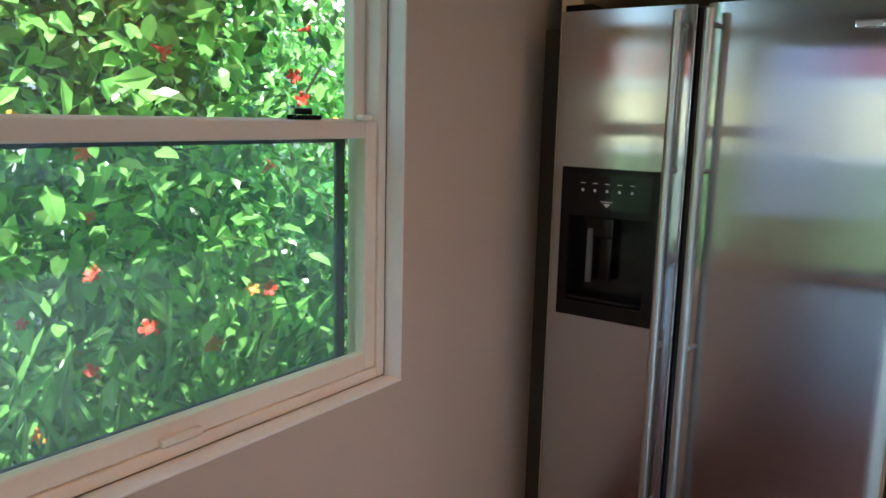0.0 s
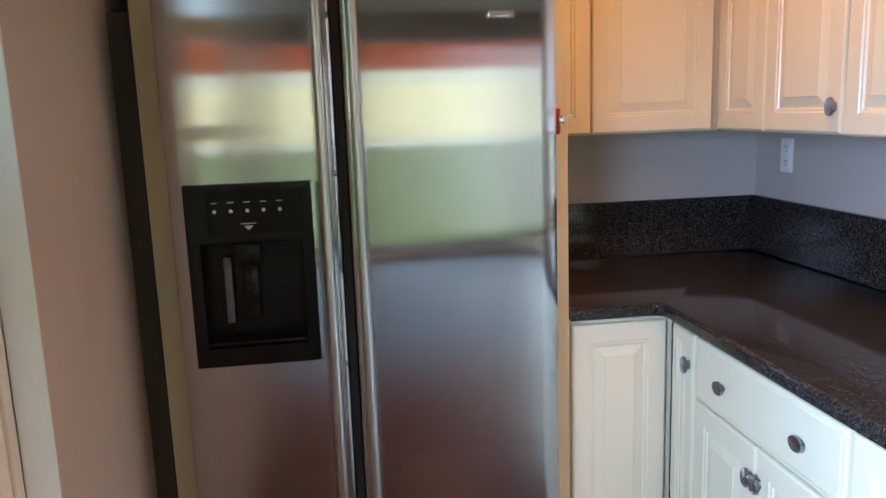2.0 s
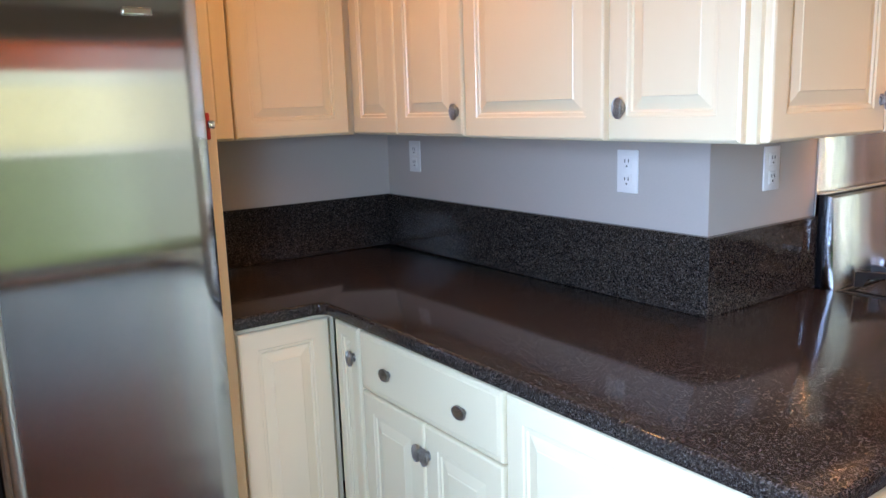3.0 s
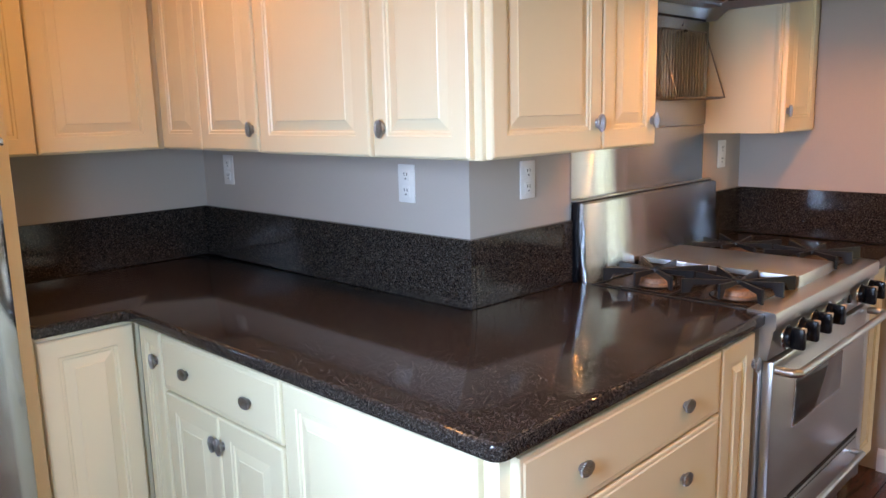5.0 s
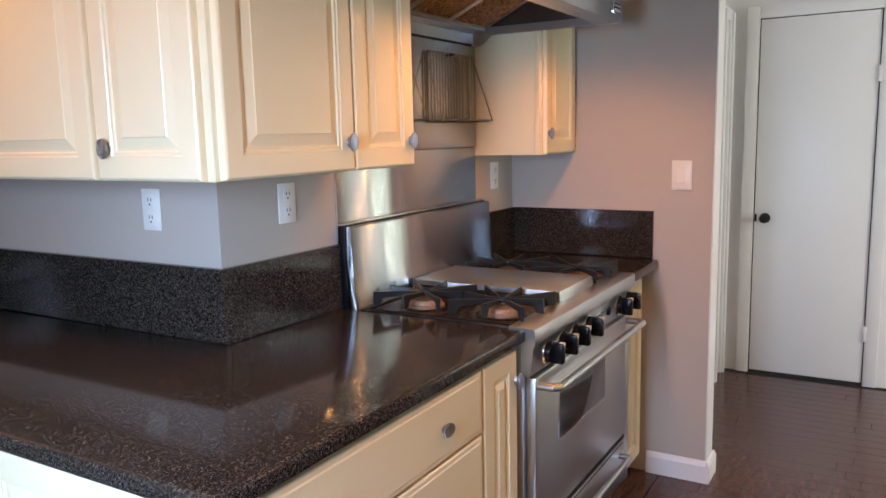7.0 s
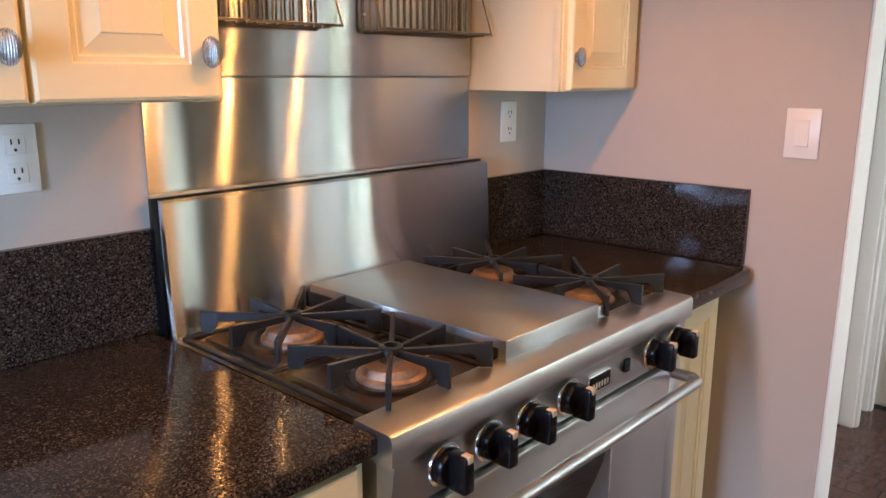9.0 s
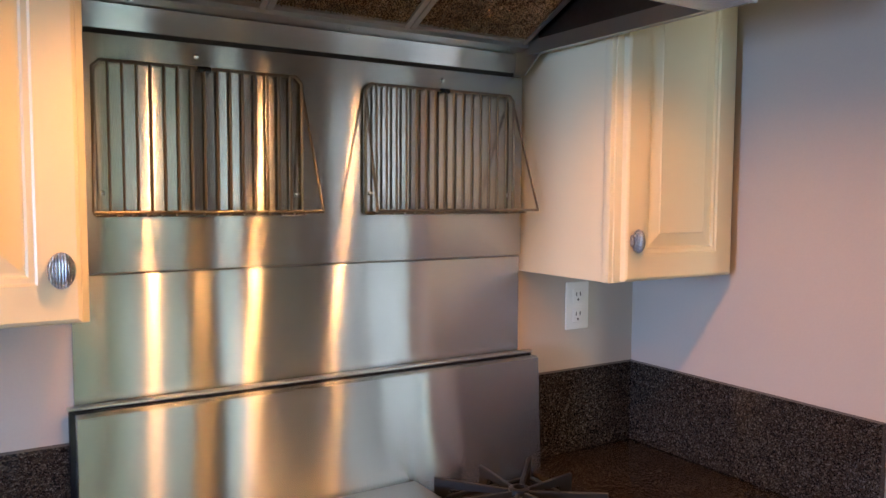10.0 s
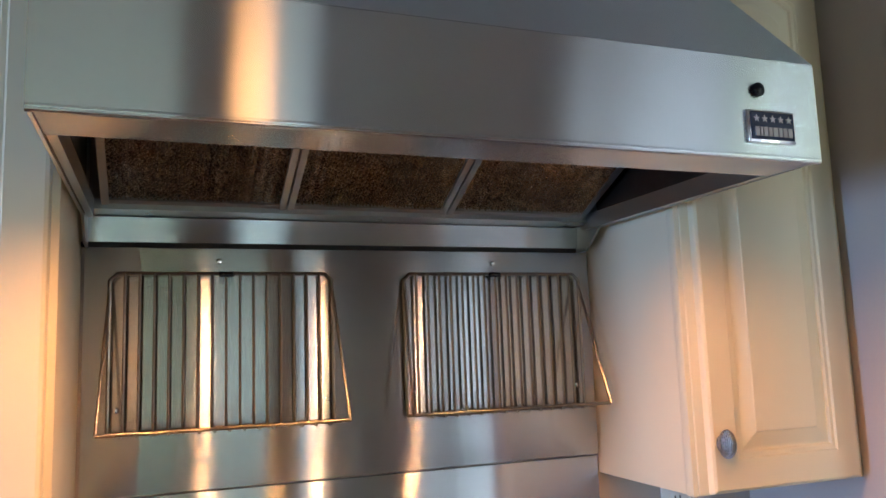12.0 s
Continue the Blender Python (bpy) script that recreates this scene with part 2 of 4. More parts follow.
# ---- mesh helpers ----
def bx(x0, x1, y0, y1, z0, z1, bev=0.0, seg=2, bm=None):
    """A box between the given planes, added to bm."""
    bm = bm or bmesh.new()
    m = Matrix.Translation(((x0 + x1) / 2, (y0 + y1) / 2, (z0 + z1) / 2)) @ Matrix.Diagonal((abs(x1 - x0), abs(y1 - y0), abs(z1 - z0), 1))
    v = bmesh.ops.create_cube(bm, size=1, matrix=m)["verts"]
    if bev:
        e = list({e for q in v for e in q.link_edges})
        bmesh.ops.bevel(bm, geom=e, offset=bev, segments=seg, affect="EDGES", profile=0.5)
    return bm


def prism(pts, axis, a, b, bev=0.0, seg=2, bm=None):
    """A polygon pulled along an axis from a to b. axis x: points are (y, z); y: (x, z); z: (x, y)."""
    bm = bm or bmesh.new()
    at = {"x": lambda p, k: (k, p[0], p[1]), "y": lambda p, k: (p[0], k, p[1]), "z": lambda p, k: (p[0], p[1], k)}[axis]
    lo, hi = [bm.verts.new(at(p, a)) for p in pts], [bm.verts.new(at(p, b)) for p in pts]
    fs = [bm.faces.new(lo), bm.faces.new(hi)]
    for i in range(len(pts)):
        j = (i + 1) % len(pts)
        fs.append(bm.faces.new((lo[i], lo[j], hi[j], hi[i])))
    bmesh.ops.recalc_face_normals(bm, faces=fs)
    if bev:
        bmesh.ops.bevel(bm, geom=list({e for f in fs[:2] for e in f.edges}), offset=bev, segments=seg, affect="EDGES", profile=0.5)
    return bm


def rod(a, b, r, seg=10, r2=None, bm=None):
    """A round bar from a to b."""
    bm = bm or bmesh.new()
    a, b = Vector(a), Vector(b)
    d = b - a
    m = Matrix.Translation((a + b) / 2) @ d.to_track_quat("Z", "Y").to_matrix().to_4x4()
    bmesh.ops.create_cone(bm, cap_ends=True, segments=seg, radius1=r, radius2=r if r2 is None else r2, depth=d.length, matrix=m)
    return bm


def tube(pts, r, seg=8, bm=None):
    """A round wire through the points, with ball joints."""
    bm = bm or bmesh.new()
    for p, q in zip(pts, pts[1:]):
        rod(p, q, r, seg, bm=bm)
    for p in pts[1:-1]:
        bmesh.ops.create_uvsphere(bm, u_segments=seg, v_segments=6, radius=r, matrix=Matrix.Translation(p))
    return bm


def lathe(prof, m=Matrix(), seg=24, bm=None):
    """A turned shape: (radius, height) pairs about the local z axis."""
    bm = bm or bmesh.new()
    rings = []
    for r, h in prof:
        rings.append([bm.verts.new(m @ Vector((r * math.cos(2 * math.pi * i / seg), r * math.sin(2 * math.pi * i / seg), h))) for i in range(seg)])
    for p, q in zip(rings, rings[1:]):
        for i in range(seg):
            j = (i + 1) % seg
            bm.faces.new((p[i], p[j], q[j], q[i]))
    bm.faces.new(rings[0][::-1])
    bm.faces.new(rings[-1])
    bmesh.ops.recalc_face_normals(bm, faces=bm.faces)
    return bm


def mesh(name, bm, material, smooth=False):
    me = bpy.data.meshes.new(name)
    bm.to_mesh(me)
    bm.free()
    me.materials.append(material)
    if smooth:
        me.polygons.foreach_set("use_smooth", [True] * len(me.polygons))
        me.set_sharp_from_angle(angle=radians(40))
    return me


def part(name, bm, material, parent=None, label="", smooth=True, at=None):
    """One mesh object under a thing or a part."""
    ob = new(name, bm if isinstance(bm, bpy.types.Mesh) else mesh(name, bm, material, smooth))
    ob.parent = parent
    if at is not None:
        ob.matrix_basis = at
    return tagged(ob, label)


def thing(name, m, label, category, group="", kind=""):
    """The empty at a thing's base that holds its parts."""
    ob = new(name)
    ob.matrix_basis, ob.empty_display_size = m, 0.05
    return tagged(ob, label, category, group, kind)


def built(name, bm, material, label, category, kind="structure", smooth=False):
    return tagged(part(name, bm, material, None, "", smooth), label, category, "", kind)


# ---- structure ----
FZ, CZ = -0.04, 2.44
YR, XA, YB, XR, XW, YS = 1.20, 1.52, 2.685, 3.31, -0.48, -4.20
W0, W1, WZ0, WZ1 = 0.03, 1.243, 0.80, 2.07          # west window opening
S0, S1, N0, N1, SZ0, SZ1 = -0.35, 2.30, 2.75, 3.16, FZ, 2.20            # south glazed door opening

built("subfloor", bx(-0.6, 6.3, -4.3, 3.0, FZ - 0.2, FZ - 0.014), DARK, "plain concrete slab beneath the planks", "floor")
ceiling = built("ceiling", bx(-0.7, 5.2, -4.4, 2.9, CZ, CZ + 0.1), CEIL, "white painted plaster ceiling", "ceiling")

bm = prism([(XW - 0.17, W1), (XW, W1), (-0.545, 2.14), (-0.545, 2.9), (XW - 0.17, 2.9)], "z", FZ, CZ)
bx(XW - 0.17, XW, -4.35, W0, FZ, CZ, bm=bm)
bx(XW - 0.17, XW, W0, W1, FZ, WZ0, bm=bm)
bx(XW - 0.17, XW, W0, W1, WZ1, CZ, bm=bm)
built("wall_west", bm, WALL, "warm grey painted plaster wall with a window", "wall")
built("wall_north", bx(-0.545, XA + 0.12, YB, YB + 0.12, FZ, CZ), WALL, "warm grey painted wall behind refrigerator and counter", "wall")
built("wall_return", bx(XA, XA + 0.12, YR + 0.12, YB, FZ, CZ), WALL, "warm grey painted wall above the counter", "wall")
built("wall_range", bx(XA, XR + 0.12, YR, YR + 0.12, FZ, CZ), WALL, "warm grey painted wall behind the range", "wall")
built("wall_east", bx(XR, XR + 0.12, 0.313, YR, FZ, CZ), WALL, "warm grey painted wall ending at the hallway opening", "wall")
built("wall_header", bx(XR, XR + 0.12, -1.0, 0.313, 2.2, CZ), WALL, "painted header above the hallway opening", "wall")
built("wall_east_south", bx(XR, XR + 0.12, -4.35, -1.0, FZ, CZ), WALL, "plain painted wall", "wall")
bm = bx(XW, S0, YS - 0.15, YS, FZ, CZ)
bx(S1, N0, YS - 0.15, YS, FZ, CZ, bm=bm)
bx(N1, XR, YS - 0.15, YS, FZ, CZ, bm=bm)
bx(N0, N1, YS - 0.15, YS, SZ1, CZ, bm=bm)
bx(S0, S1, YS - 0.15, YS, SZ1, CZ, bm=bm)
built("wall_south", bm, WALL, "plain painted wall with a wide glazed door", "wall")
# hallway
HW0, HW1, HWZ0, HWZ1 = -2.15, -1.30, 0.62, 2.12      # hallway window opening
bm = bx(5.0, 5.12, HW1, 0.72, FZ, 2.30)
bx(5.0, 5.12, -3.3, HW0, FZ, 2.30, bm=bm)
bx(5.0, 5.12, HW0, HW1, FZ, HWZ0, bm=bm)
bx(5.0, 5.12, HW0, HW1, HWZ1, 2.30, bm=bm)
built("wall_hall_east", bm, TRIM, "white painted hallway wall", "wall")
built("wall_hall_north", bx(XR + 0.12, 5.0, 0.60, 0.72, FZ, 2.30), TRIM, "white painted hallway wall", "wall")
# The opening from x 3.52 to 3.92 is added for the hall's fill lamp.
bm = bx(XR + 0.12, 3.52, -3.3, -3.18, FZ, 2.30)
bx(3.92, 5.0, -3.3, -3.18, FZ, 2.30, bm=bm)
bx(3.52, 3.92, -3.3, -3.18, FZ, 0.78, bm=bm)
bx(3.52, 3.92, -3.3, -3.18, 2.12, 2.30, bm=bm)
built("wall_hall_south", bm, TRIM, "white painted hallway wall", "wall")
built("ceiling_hall", bx(XR + 0.12, 5.12, -3.3, 0.72, 2.30, 2.38), CEIL, "low white hallway ceiling", "ceiling")
# white casing on the wall end
built("trim_wall_end", bx(XR + 0.0005, XR + 0.1195, 0.306, 0.3125, FZ, 2.2, 0.002), TRIM, "white painted casing on the end of the wall", "trim")
prof = [(0, 0), (0.014, 0), (0.014, 0.075), (0.009, 0.088), (0.004, 0.095), (0, 0.097)]
built("baseboard", prism([(XR - a, FZ + b) for a, b in prof], "y", 0.306, 0.56), TRIM, "white painted baseboard at the wall end", "baseboard")
built("baseboard_end", prism([(0.306 - a, FZ + b) for a, b in prof], "x", XR - 0.014, XR + 0.14), TRIM, "white painted baseboard round the wall end", "baseboard")

# ---- cabinets ----
def door_mesh(w, h, rail=0.052, t=0.02, arch=0.0):
    """A raised-panel front, w by h, its face to -y at y = -t; arch: how far the panel's top curves down at its sides."""
    rail = min(rail, w * 0.26, h * 0.30)
    slope = 0.025 if w > 0.24 and h > 0.2 else 0.015
    steps = [(0.0, 0.0, 0), (0.0, 0.007 - t, 0), (0.0015, 0.0025 - t, 0), (0.006, -t, 0), (rail, -t, 1), (rail + 0.003, 0.003 - t, 1), (rail + 0.010, 0.003 - t, 1),
             (rail + 0.013, 0.0070 - t, 1), (rail + 0.016, 0.0070 - t, 1), (rail + 0.016 + slope, 0.0015 - t, 1), (rail + 0.018 + slope, -t, 1)]
    n = 14 if arch else 1
    bm = bmesh.new()
    loops = []
    for i, y, curved in steps:
        top_in = i + (0.022 if arch and curved else 0.0)
        pts = [(i, i), (w - i, i)] + [(w - i - (w - 2 * i) * k / n, h - top_in - (arch * curved * (2 * k / n - 1) ** 2)) for k in range(n + 1)]
        loops.append([bm.verts.new((x, y, z)) for x, z in pts])
    for p, q in zip(loops, loops[1:]):
        for k in range(len(p)):
            m = (k + 1) % len(p)
            bm.faces.new((p[k], p[m], q[m], q[k]))
    bm.faces.new(loops[-1])
    bm.faces.new(loops[0][::-1])
    bmesh.ops.recalc_face_normals(bm, faces=bm.faces)
    return bm


def knob_mesh():
    m = Matrix.Rotation(radians(90), 4, "X")
    bm = lathe([(0.009, 0.0), (0.007, 0.006), (0.009, 0.010), (0.0150, 0.012), (0.0160, 0.015), (0.0152, 0.0185), (0.0130, 0.0195), (0.0120, 0.0185), (0.009, 0.0205), (0.004, 0.0218)], m, 24)
    bmesh.ops.scale(bm, vec=(1.05, 1.0, 1.48), verts=bm.verts)
    return mesh("knob", bm, PEWTER, True)


KNOB = knob_mesh()


def cabinet(label, m, w, z0, z1, depth, fronts, group, toe=False):
    """A cabinet unit: x along its width, face frame at y = 0 facing -y. fronts: (kind, x0, x1, z0, z1, knobs, flat)."""
    c = thing("cabinet", m, label, "cabinet", group)
    b = bx(0, w, 0.001, depth, z0, z1, 0.0015)
    if toe:
        bx(0.0, w, 0.06, depth, FZ, z0, bm=b)
    part("body", b, CREAM, c)
    for kind, x0, x1, a, b2, knobs in fronts:
        f = part(kind, door_mesh(x1 - x0, b2 - a, arch=0.03 if z0 > 1 else 0.0) if kind == "door" else drawer_mesh(x1 - x0, b2 - a), CREAM, c, smooth=False, at=Matrix.Translation((x0, 0, a)))
        for kx, kz, turn in knobs:
            part("knob", KNOB, None, f, "ribbed oval pewter knob", at=Matrix.Translation((kx - x0, -0.02, kz - a)) @ Matrix.Rotation(radians(turn), 4, "Y"))
    return c


def drawer_mesh(w, h, t=0.02):
    bm = bx(0, w, -t, 0, 0, h)
    f = min(bm.faces, key=lambda q: q.calc_center_median().y)
    rim = list(f.edges)
    for th, dp in ((0.012, 0.0), (0.004, 0.002)):
        bmesh.ops.inset_individual(bm, faces=[f], thickness=th, depth=dp, use_even_offset=True)
    bmesh.ops.bevel(bm, geom=rim, offset=0.006, segments=3, affect="EDGES", profile=0.5)
    return bm


UB, UT = 1.366, 2.34       # wall cabinets: underside and top
FA = 1.222                 # face of the cabinets on the return wall
FR = 0.905                 # face of the cabinets on the range wall
west = lambda y: pose(FA + 0.02, y, 0, 0, 0, -90)
up = "cream wall cabinets"
# on the north wall
cabinet("cream painted corner wall cabinet with raised panel doors", pose(0.593, 2.445, 0), 0.647, UB, UT, 0.238,
        [("door", 0.008, 0.205, UB + 0.004, UT, []), ("door", 0.21, 0.617, UB + 0.004, UT, [])], up)
# on the return wall
cabinet("cream painted wall cabinet with narrow corner panels and one knob", west(2.424), 0.632, UB, UT, 0.276,
        [("door", 0.004, 0.280, UB + 0.004, UT, []), ("door", 0.284, 0.628, UB + 0.004, UT, [(0.604, 1.437, 0)])], up)
cabinet("cream painted wall cabinet with a wide raised panel door", west(1.790), 0.524, UB - 0.003, UT, 0.276,
        [("door", 0.004, 0.516, UB, UT, [])], up)
cabinet("cream painted wall cabinet with a raised panel door", west(1.262), 0.357, UB - 0.003, UT, 0.276,
        [("door", 0.004, 0.335, UB, UT, [(0.045, 1.437, 0)])], up)
# on the range wall
cabinet("cream painted wall cabinet with two doors beside the hood", pose(1.246, FR, 0), 0.752, UB - 0.003, UT, 0.295,
        [("door", 0.010, 0.456, UB, UT, [(0.432, 1.437, 0)]), ("door", 0.462, 0.742, UB, UT, [(0.716, 1.437, 0)])], up)
c = cabinet("cream painted wall cabinet with one door beside the hood", pose(2.942, FR, 0), 0.368, UB - 0.003, UT, 0.295,
        [("door", 0.024, 0.345, UB, UT, [(0.043, 1.447, 0)])], up)
ff = bx(-0.0035, 0.366, -0.0008, 0.019, UB - 0.0035, UT - 0.001, 0.002)
bx(0.006, 0.350, -0.005, -0.0006, UB - 0.0025, UT - 0.002, 0.0015, bm=ff)
part("face_frame", ff, CREAM, c)
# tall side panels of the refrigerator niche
# Strip added to stand in for the shade of the gap here.
built("shade_strip", bx(-0.539, -0.4835, 2.010, 2.68, FZ, 1.718, 0.004), GAP_SHADE, "dark brown strip painted as the shade between the wall and the panel", "trim")
for x0, x1 in ((-0.483, -0.452), (0.530, 0.592)):
    p = built("refrigerator_side_panel", bx(x0, x1 if x0 > 0 else -0.416, 2.006, 2.024, FZ, UT, 0.002, bm=bx(x0, x1, 2.026, 2.68, FZ, UT, 0.002)), CREAM, "tall cream painted panel beside the refrigerator", "panel", "")
    tagged(p, group="refrigerator side panels")
cabinet("cream painted cabinet above the refrigerator", pose(-0.45, 2.03, 0), 0.979, 1.80, UT, 0.65,
        [("door", 0.006, 0.487, 1.805, UT, [(0.46, 1.85, 0)]), ("door", 0.492, 0.973, 1.805, UT, [(0.53, 1.85, 0)])], up)

low = "white base cabinets"
BA, BF = 0.90, 0.575       # faces of the base cabinets
bwest = lambda y: pose(BA, y, 0, 0, 0, -90)
cabinet("white painted base cabinet with a raised panel door", pose(0.593, 2.03, 0), 0.31, 0.06, 0.874, 0.63,
        [("door", 0.01, 0.285, 0.09, 0.862, [])], low, True)
cabinet("white painted narrow base cabinet with a knob", bwest(2.010), 0.165, 0.06, 0.874, 0.58,
        [("door", 0.03, 0.158, 0.09, 0.862, [(0.135, 0.775, 0)])], low, True)
cabinet("white painted base cabinet with a wide drawer above two doors", bwest(1.842), 0.61, 0.06, 0.874, 0.58,
        [("drawer", 0.005, 0.604, 0.697, 0.862, [(0.150, 0.776, 90), (0.470, 0.776, 90)]),
         ("door", 0.005, 0.302, 0.09, 0.690, [(0.288, 0.613, 0)]), ("door", 0.306, 0.604, 0.09, 0.690, [(0.322, 0.613, 0)])], low, True)
cabinet("white painted base cabinet with a plain raised panel front", bwest(1.229), 0.654, 0.06, 0.874, 0.58,
        [("door", 0.004, 0.618, 0.09, 0.862, [])], low, True)
cabinet("cream painted base cabinet with stacked wide drawers", pose(0.922, BF, 0), 0.835, 0.06, 0.874, 0.58,
        [("drawer", 0.010, 0.832, 0.697, 0.862, [(0.205, 0.776, 90), (0.637, 0.776, 90)]),
         ("drawer", 0.010, 0.832, 0.415, 0.690, [(0.205, 0.590, 90), (0.637, 0.590, 90)]),
         ("drawer", 0.010, 0.832, 0.09, 0.408, [(0.205, 0.30, 90), (0.637, 0.30, 90)])], low, True)
cabinet("cream painted narrow base cabinet beside the range", pose(1.759, BF, 0), 0.228, 0.06, 0.874, 0.58,
        [("door", 0.005, 0.205, 0.09, 0.862, [(0.194, 0.775, 0)])], low, True)
cabinet("cream painted narrow base cabinet against the wall", pose(2.945, BF, 0), 0.265, 0.06, 0.874, 0.58,
        [("door", 0.006, 0.24, 0.09, 0.862, [])], low, True)


# ---- worktops ----
def arc(cx, cy, r, a0, a1, k=6):
    return [(cx + r * math.cos(radians(a0 + (a1 - a0) * i / k)), cy + r * math.sin(radians(a0 + (a1 - a0) * i / k))) for i in range(k + 1)]


top = [(0.594, 2.684), (1.519, 2.684), (1.519, 1.199), (1.985, 1.199), (1.985, 0.540)] + arc(0.890, 0.572, 0.032, 270, 180) + arc(0.828, 1.972, 0.03, 0, 90)[::1] + [(0.594, 2.002)]
tagged(part("worktop", prism(top, "z", 0.876, 0.914, 0.010, 4), GRANITE), "dark brown speckled granite worktop with a rounded edge", "worktop")
top = [(2.932, 1.199), (3.309, 1.199), (3.309, 0.56)] + arc(3.265, 0.555, 0.04, 0, -90) + [(2.932, 0.515)]
tagged(part("worktop", prism(top, "z", 0.876, 0.914, 0.010, 4), GRANITE), "short dark granite worktop between range and wall", "worktop")
ST = 1.116
for a, lab in (((0.594, 1.498, 2.665, 2.684), "dark granite backsplash on the north wall"), ((1.50, 1.519, 1.18, 2.684), "dark granite backsplash on the return wall"),
               ((1.5205, 2.003, 1.18, 1.199), "dark granite backsplash beside the range"), ((2.935, 3.289, 1.18, 1.199), "short dark granite backsplash in the corner"),
               ((3.29, 3.309, 0.546, 1.199), "dark granite backsplash on the east wall")):
    tagged(part("backsplash", bx(*a, 0.9145, ST, 0.0015), GRANITE, smooth=False), lab, "backsplash")

# ---- refrigerator ----
def curved_door(x0, x1, z0, z1, y, t, bow=0.006, k=14):
    """A refrigerator door with a slightly bowed front and rounded edges."""
    pts = [(x0, y + t)]
    pts += [(x0 + 0.004, y + 0.006)]
    for i in range(k + 1):
        u = i / k
        pts.append((x0 + 0.012 + (x1 - x0 - 0.024) * u, y - bow * (1 - (2 * u - 1) ** 2)))
    pts += [(x1 - 0.004, y + 0.006), (x1, y + t)]
    return prism(pts, "z", z0, z1)


def pierced_door(x0, x1, z0, z1, y, t, hx0, hx1, hz0, hz1):
    """The same door with an opening for the dispenser."""
    bm = curved_door(x0, x1, z0, hz0, y, t)
    for q in (curved_door(x0, x1, hz1, z1, y, t),):
        tmp = mesh("tmp", q, STEEL_F)
        bm.from_mesh(tmp)
        bpy.data.meshes.remove(tmp)
    at = lambda x: y - 0.006 * (1 - (2 * (x - x0 - 0.012) / (x1 - x0 - 0.024) - 1) ** 2)
    prism([(x0, y + t), (x0 + 0.004, y + 0.006), (x0 + 0.012, y), (hx0, at(hx0)), (hx0, y + t)], "z", hz0, hz1, bm=bm)
    prism([(hx1, y + t), (hx1, at(hx1)), (x1 - 0.012, y), (x1 - 0.004, y + 0.006), (x1, y + t)], "z", hz0, hz1, bm=bm)
    return bm


FX0, FX1, FY = -0.405, 0.520, 1.85
fridge = thing("refrigerator", pose(0.055, 2.2, FZ), "tall brushed stainless side-by-side refrigerator with a black dispenser", "refrigerator")
o = Vector((0.055, 2.2, FZ))


def rel(bm, p):
    bmesh.ops.translate(bm, vec=-Vector(p), verts=bm.verts)
    return bm


part("body", rel(bx(FX0 + 0.004, FX1 - 0.004, FY + 0.075, 2.66, FZ + 0.01, 1.745, 0.006), o), STEEL_D, fridge)
DX0, DX1, DZ0, DZ1 = -0.368, -0.078, 0.877, 1.312
dl = pierced_door(FX0, -0.012, 0.06, 1.745, FY, 0.07, DX0 + 0.004, DX1 - 0.004, DZ0 + 0.004, DZ1 - 0.004)
dl = rel(dl, o)
ice = part("freezer_door", dl, STEEL_F, fridge)
part("fridge_door", rel(curved_door(0.008, FX1, 0.06, 1.745, FY, 0.07), o), STEEL_F, fridge)
part("kick_plate", rel(bx(FX0 + 0.01, FX1 - 0.01, FY + 0.03, FY + 0.07, FZ + 0.01, 0.05, 0.003), o), BLACK, fridge)
part("door_gasket", rel(bx(-0.0115, 0.0075, FY + 0.012, FY + 0.074, 0.06, 1.74), o), DARK, fridge)
for x, s in ((-0.045, 1), (0.034, -1)):
    h = part("door_handle", rel(tube([(x, FY - 0.055, 0.30), (x, FY - 0.055, 1.725)], 0.0125, 16), o), STEEL_S, fridge, "round brushed steel bar handle")
    for z in (0.36, 0.84, 1.32, 1.69):
        part("standoff", rel(rod((x + 0.003 * s, FY - 0.05, z), (x + 0.003 * s, FY + 0.002, z), 0.007), o), STEEL_S, h)
part("hinge_cover", rel(bx(FX0 + 0.01, FX0 + 0.09, FY + 0.01, FY + 0.11, 1.7455, 1.765, 0.004), o), BLACK, fridge)
part("hinge_cover", rel(bx(FX1 - 0.09, FX1 - 0.01, FY + 0.01, FY + 0.11, 1.7455, 1.765, 0.004), o), BLACK, fridge)
bd = part("badge", rel(bx(0.351, 0.413, FY - 0.012, FY - 0.004, 1.668, 1.686, 0.002), o), CHROME, fridge, "small steel maker's badge")
part("badge_field", rel(bx(0.355, 0.409, FY - 0.0135, FY - 0.0115, 1.672, 1.682), o), STEEL_D, bd)
# dispenser
fy = FY - 0.010
fr_ = bx(DX0, DX1, fy, fy + 0.012, DZ0, DZ1)
f = max(fr_.faces, key=lambda q: q.calc_center_median().y)
fr_.faces.remove(f)
f = min(fr_.faces, key=lambda q: q.calc_center_median().y)
bmesh.ops.inset_individual(fr_, faces=[f], thickness=0.028, use_even_offset=True)
for v in f.verts:
    v.co.z = DZ0 + 0.045 if v.co.z < 1.1 else 1.175
bmesh.ops.inset_individual(fr_, faces=[f], thickness=0.004, depth=-0.008, use_even_offset=True)
bmesh.ops.inset_individual(fr_, faces=[f], thickness=0.001, depth=-0.055, use_even_offset=True)
disp = part("dispenser", rel(fr_, o), BLACK, ice, "black ice and water dispenser")
part("control_panel", rel(bx(DX0 + 0.05, DX1 - 0.02, fy - 0.0015, fy + 0.001, 1.195, 1.295), o), BLACK_G, fridge)
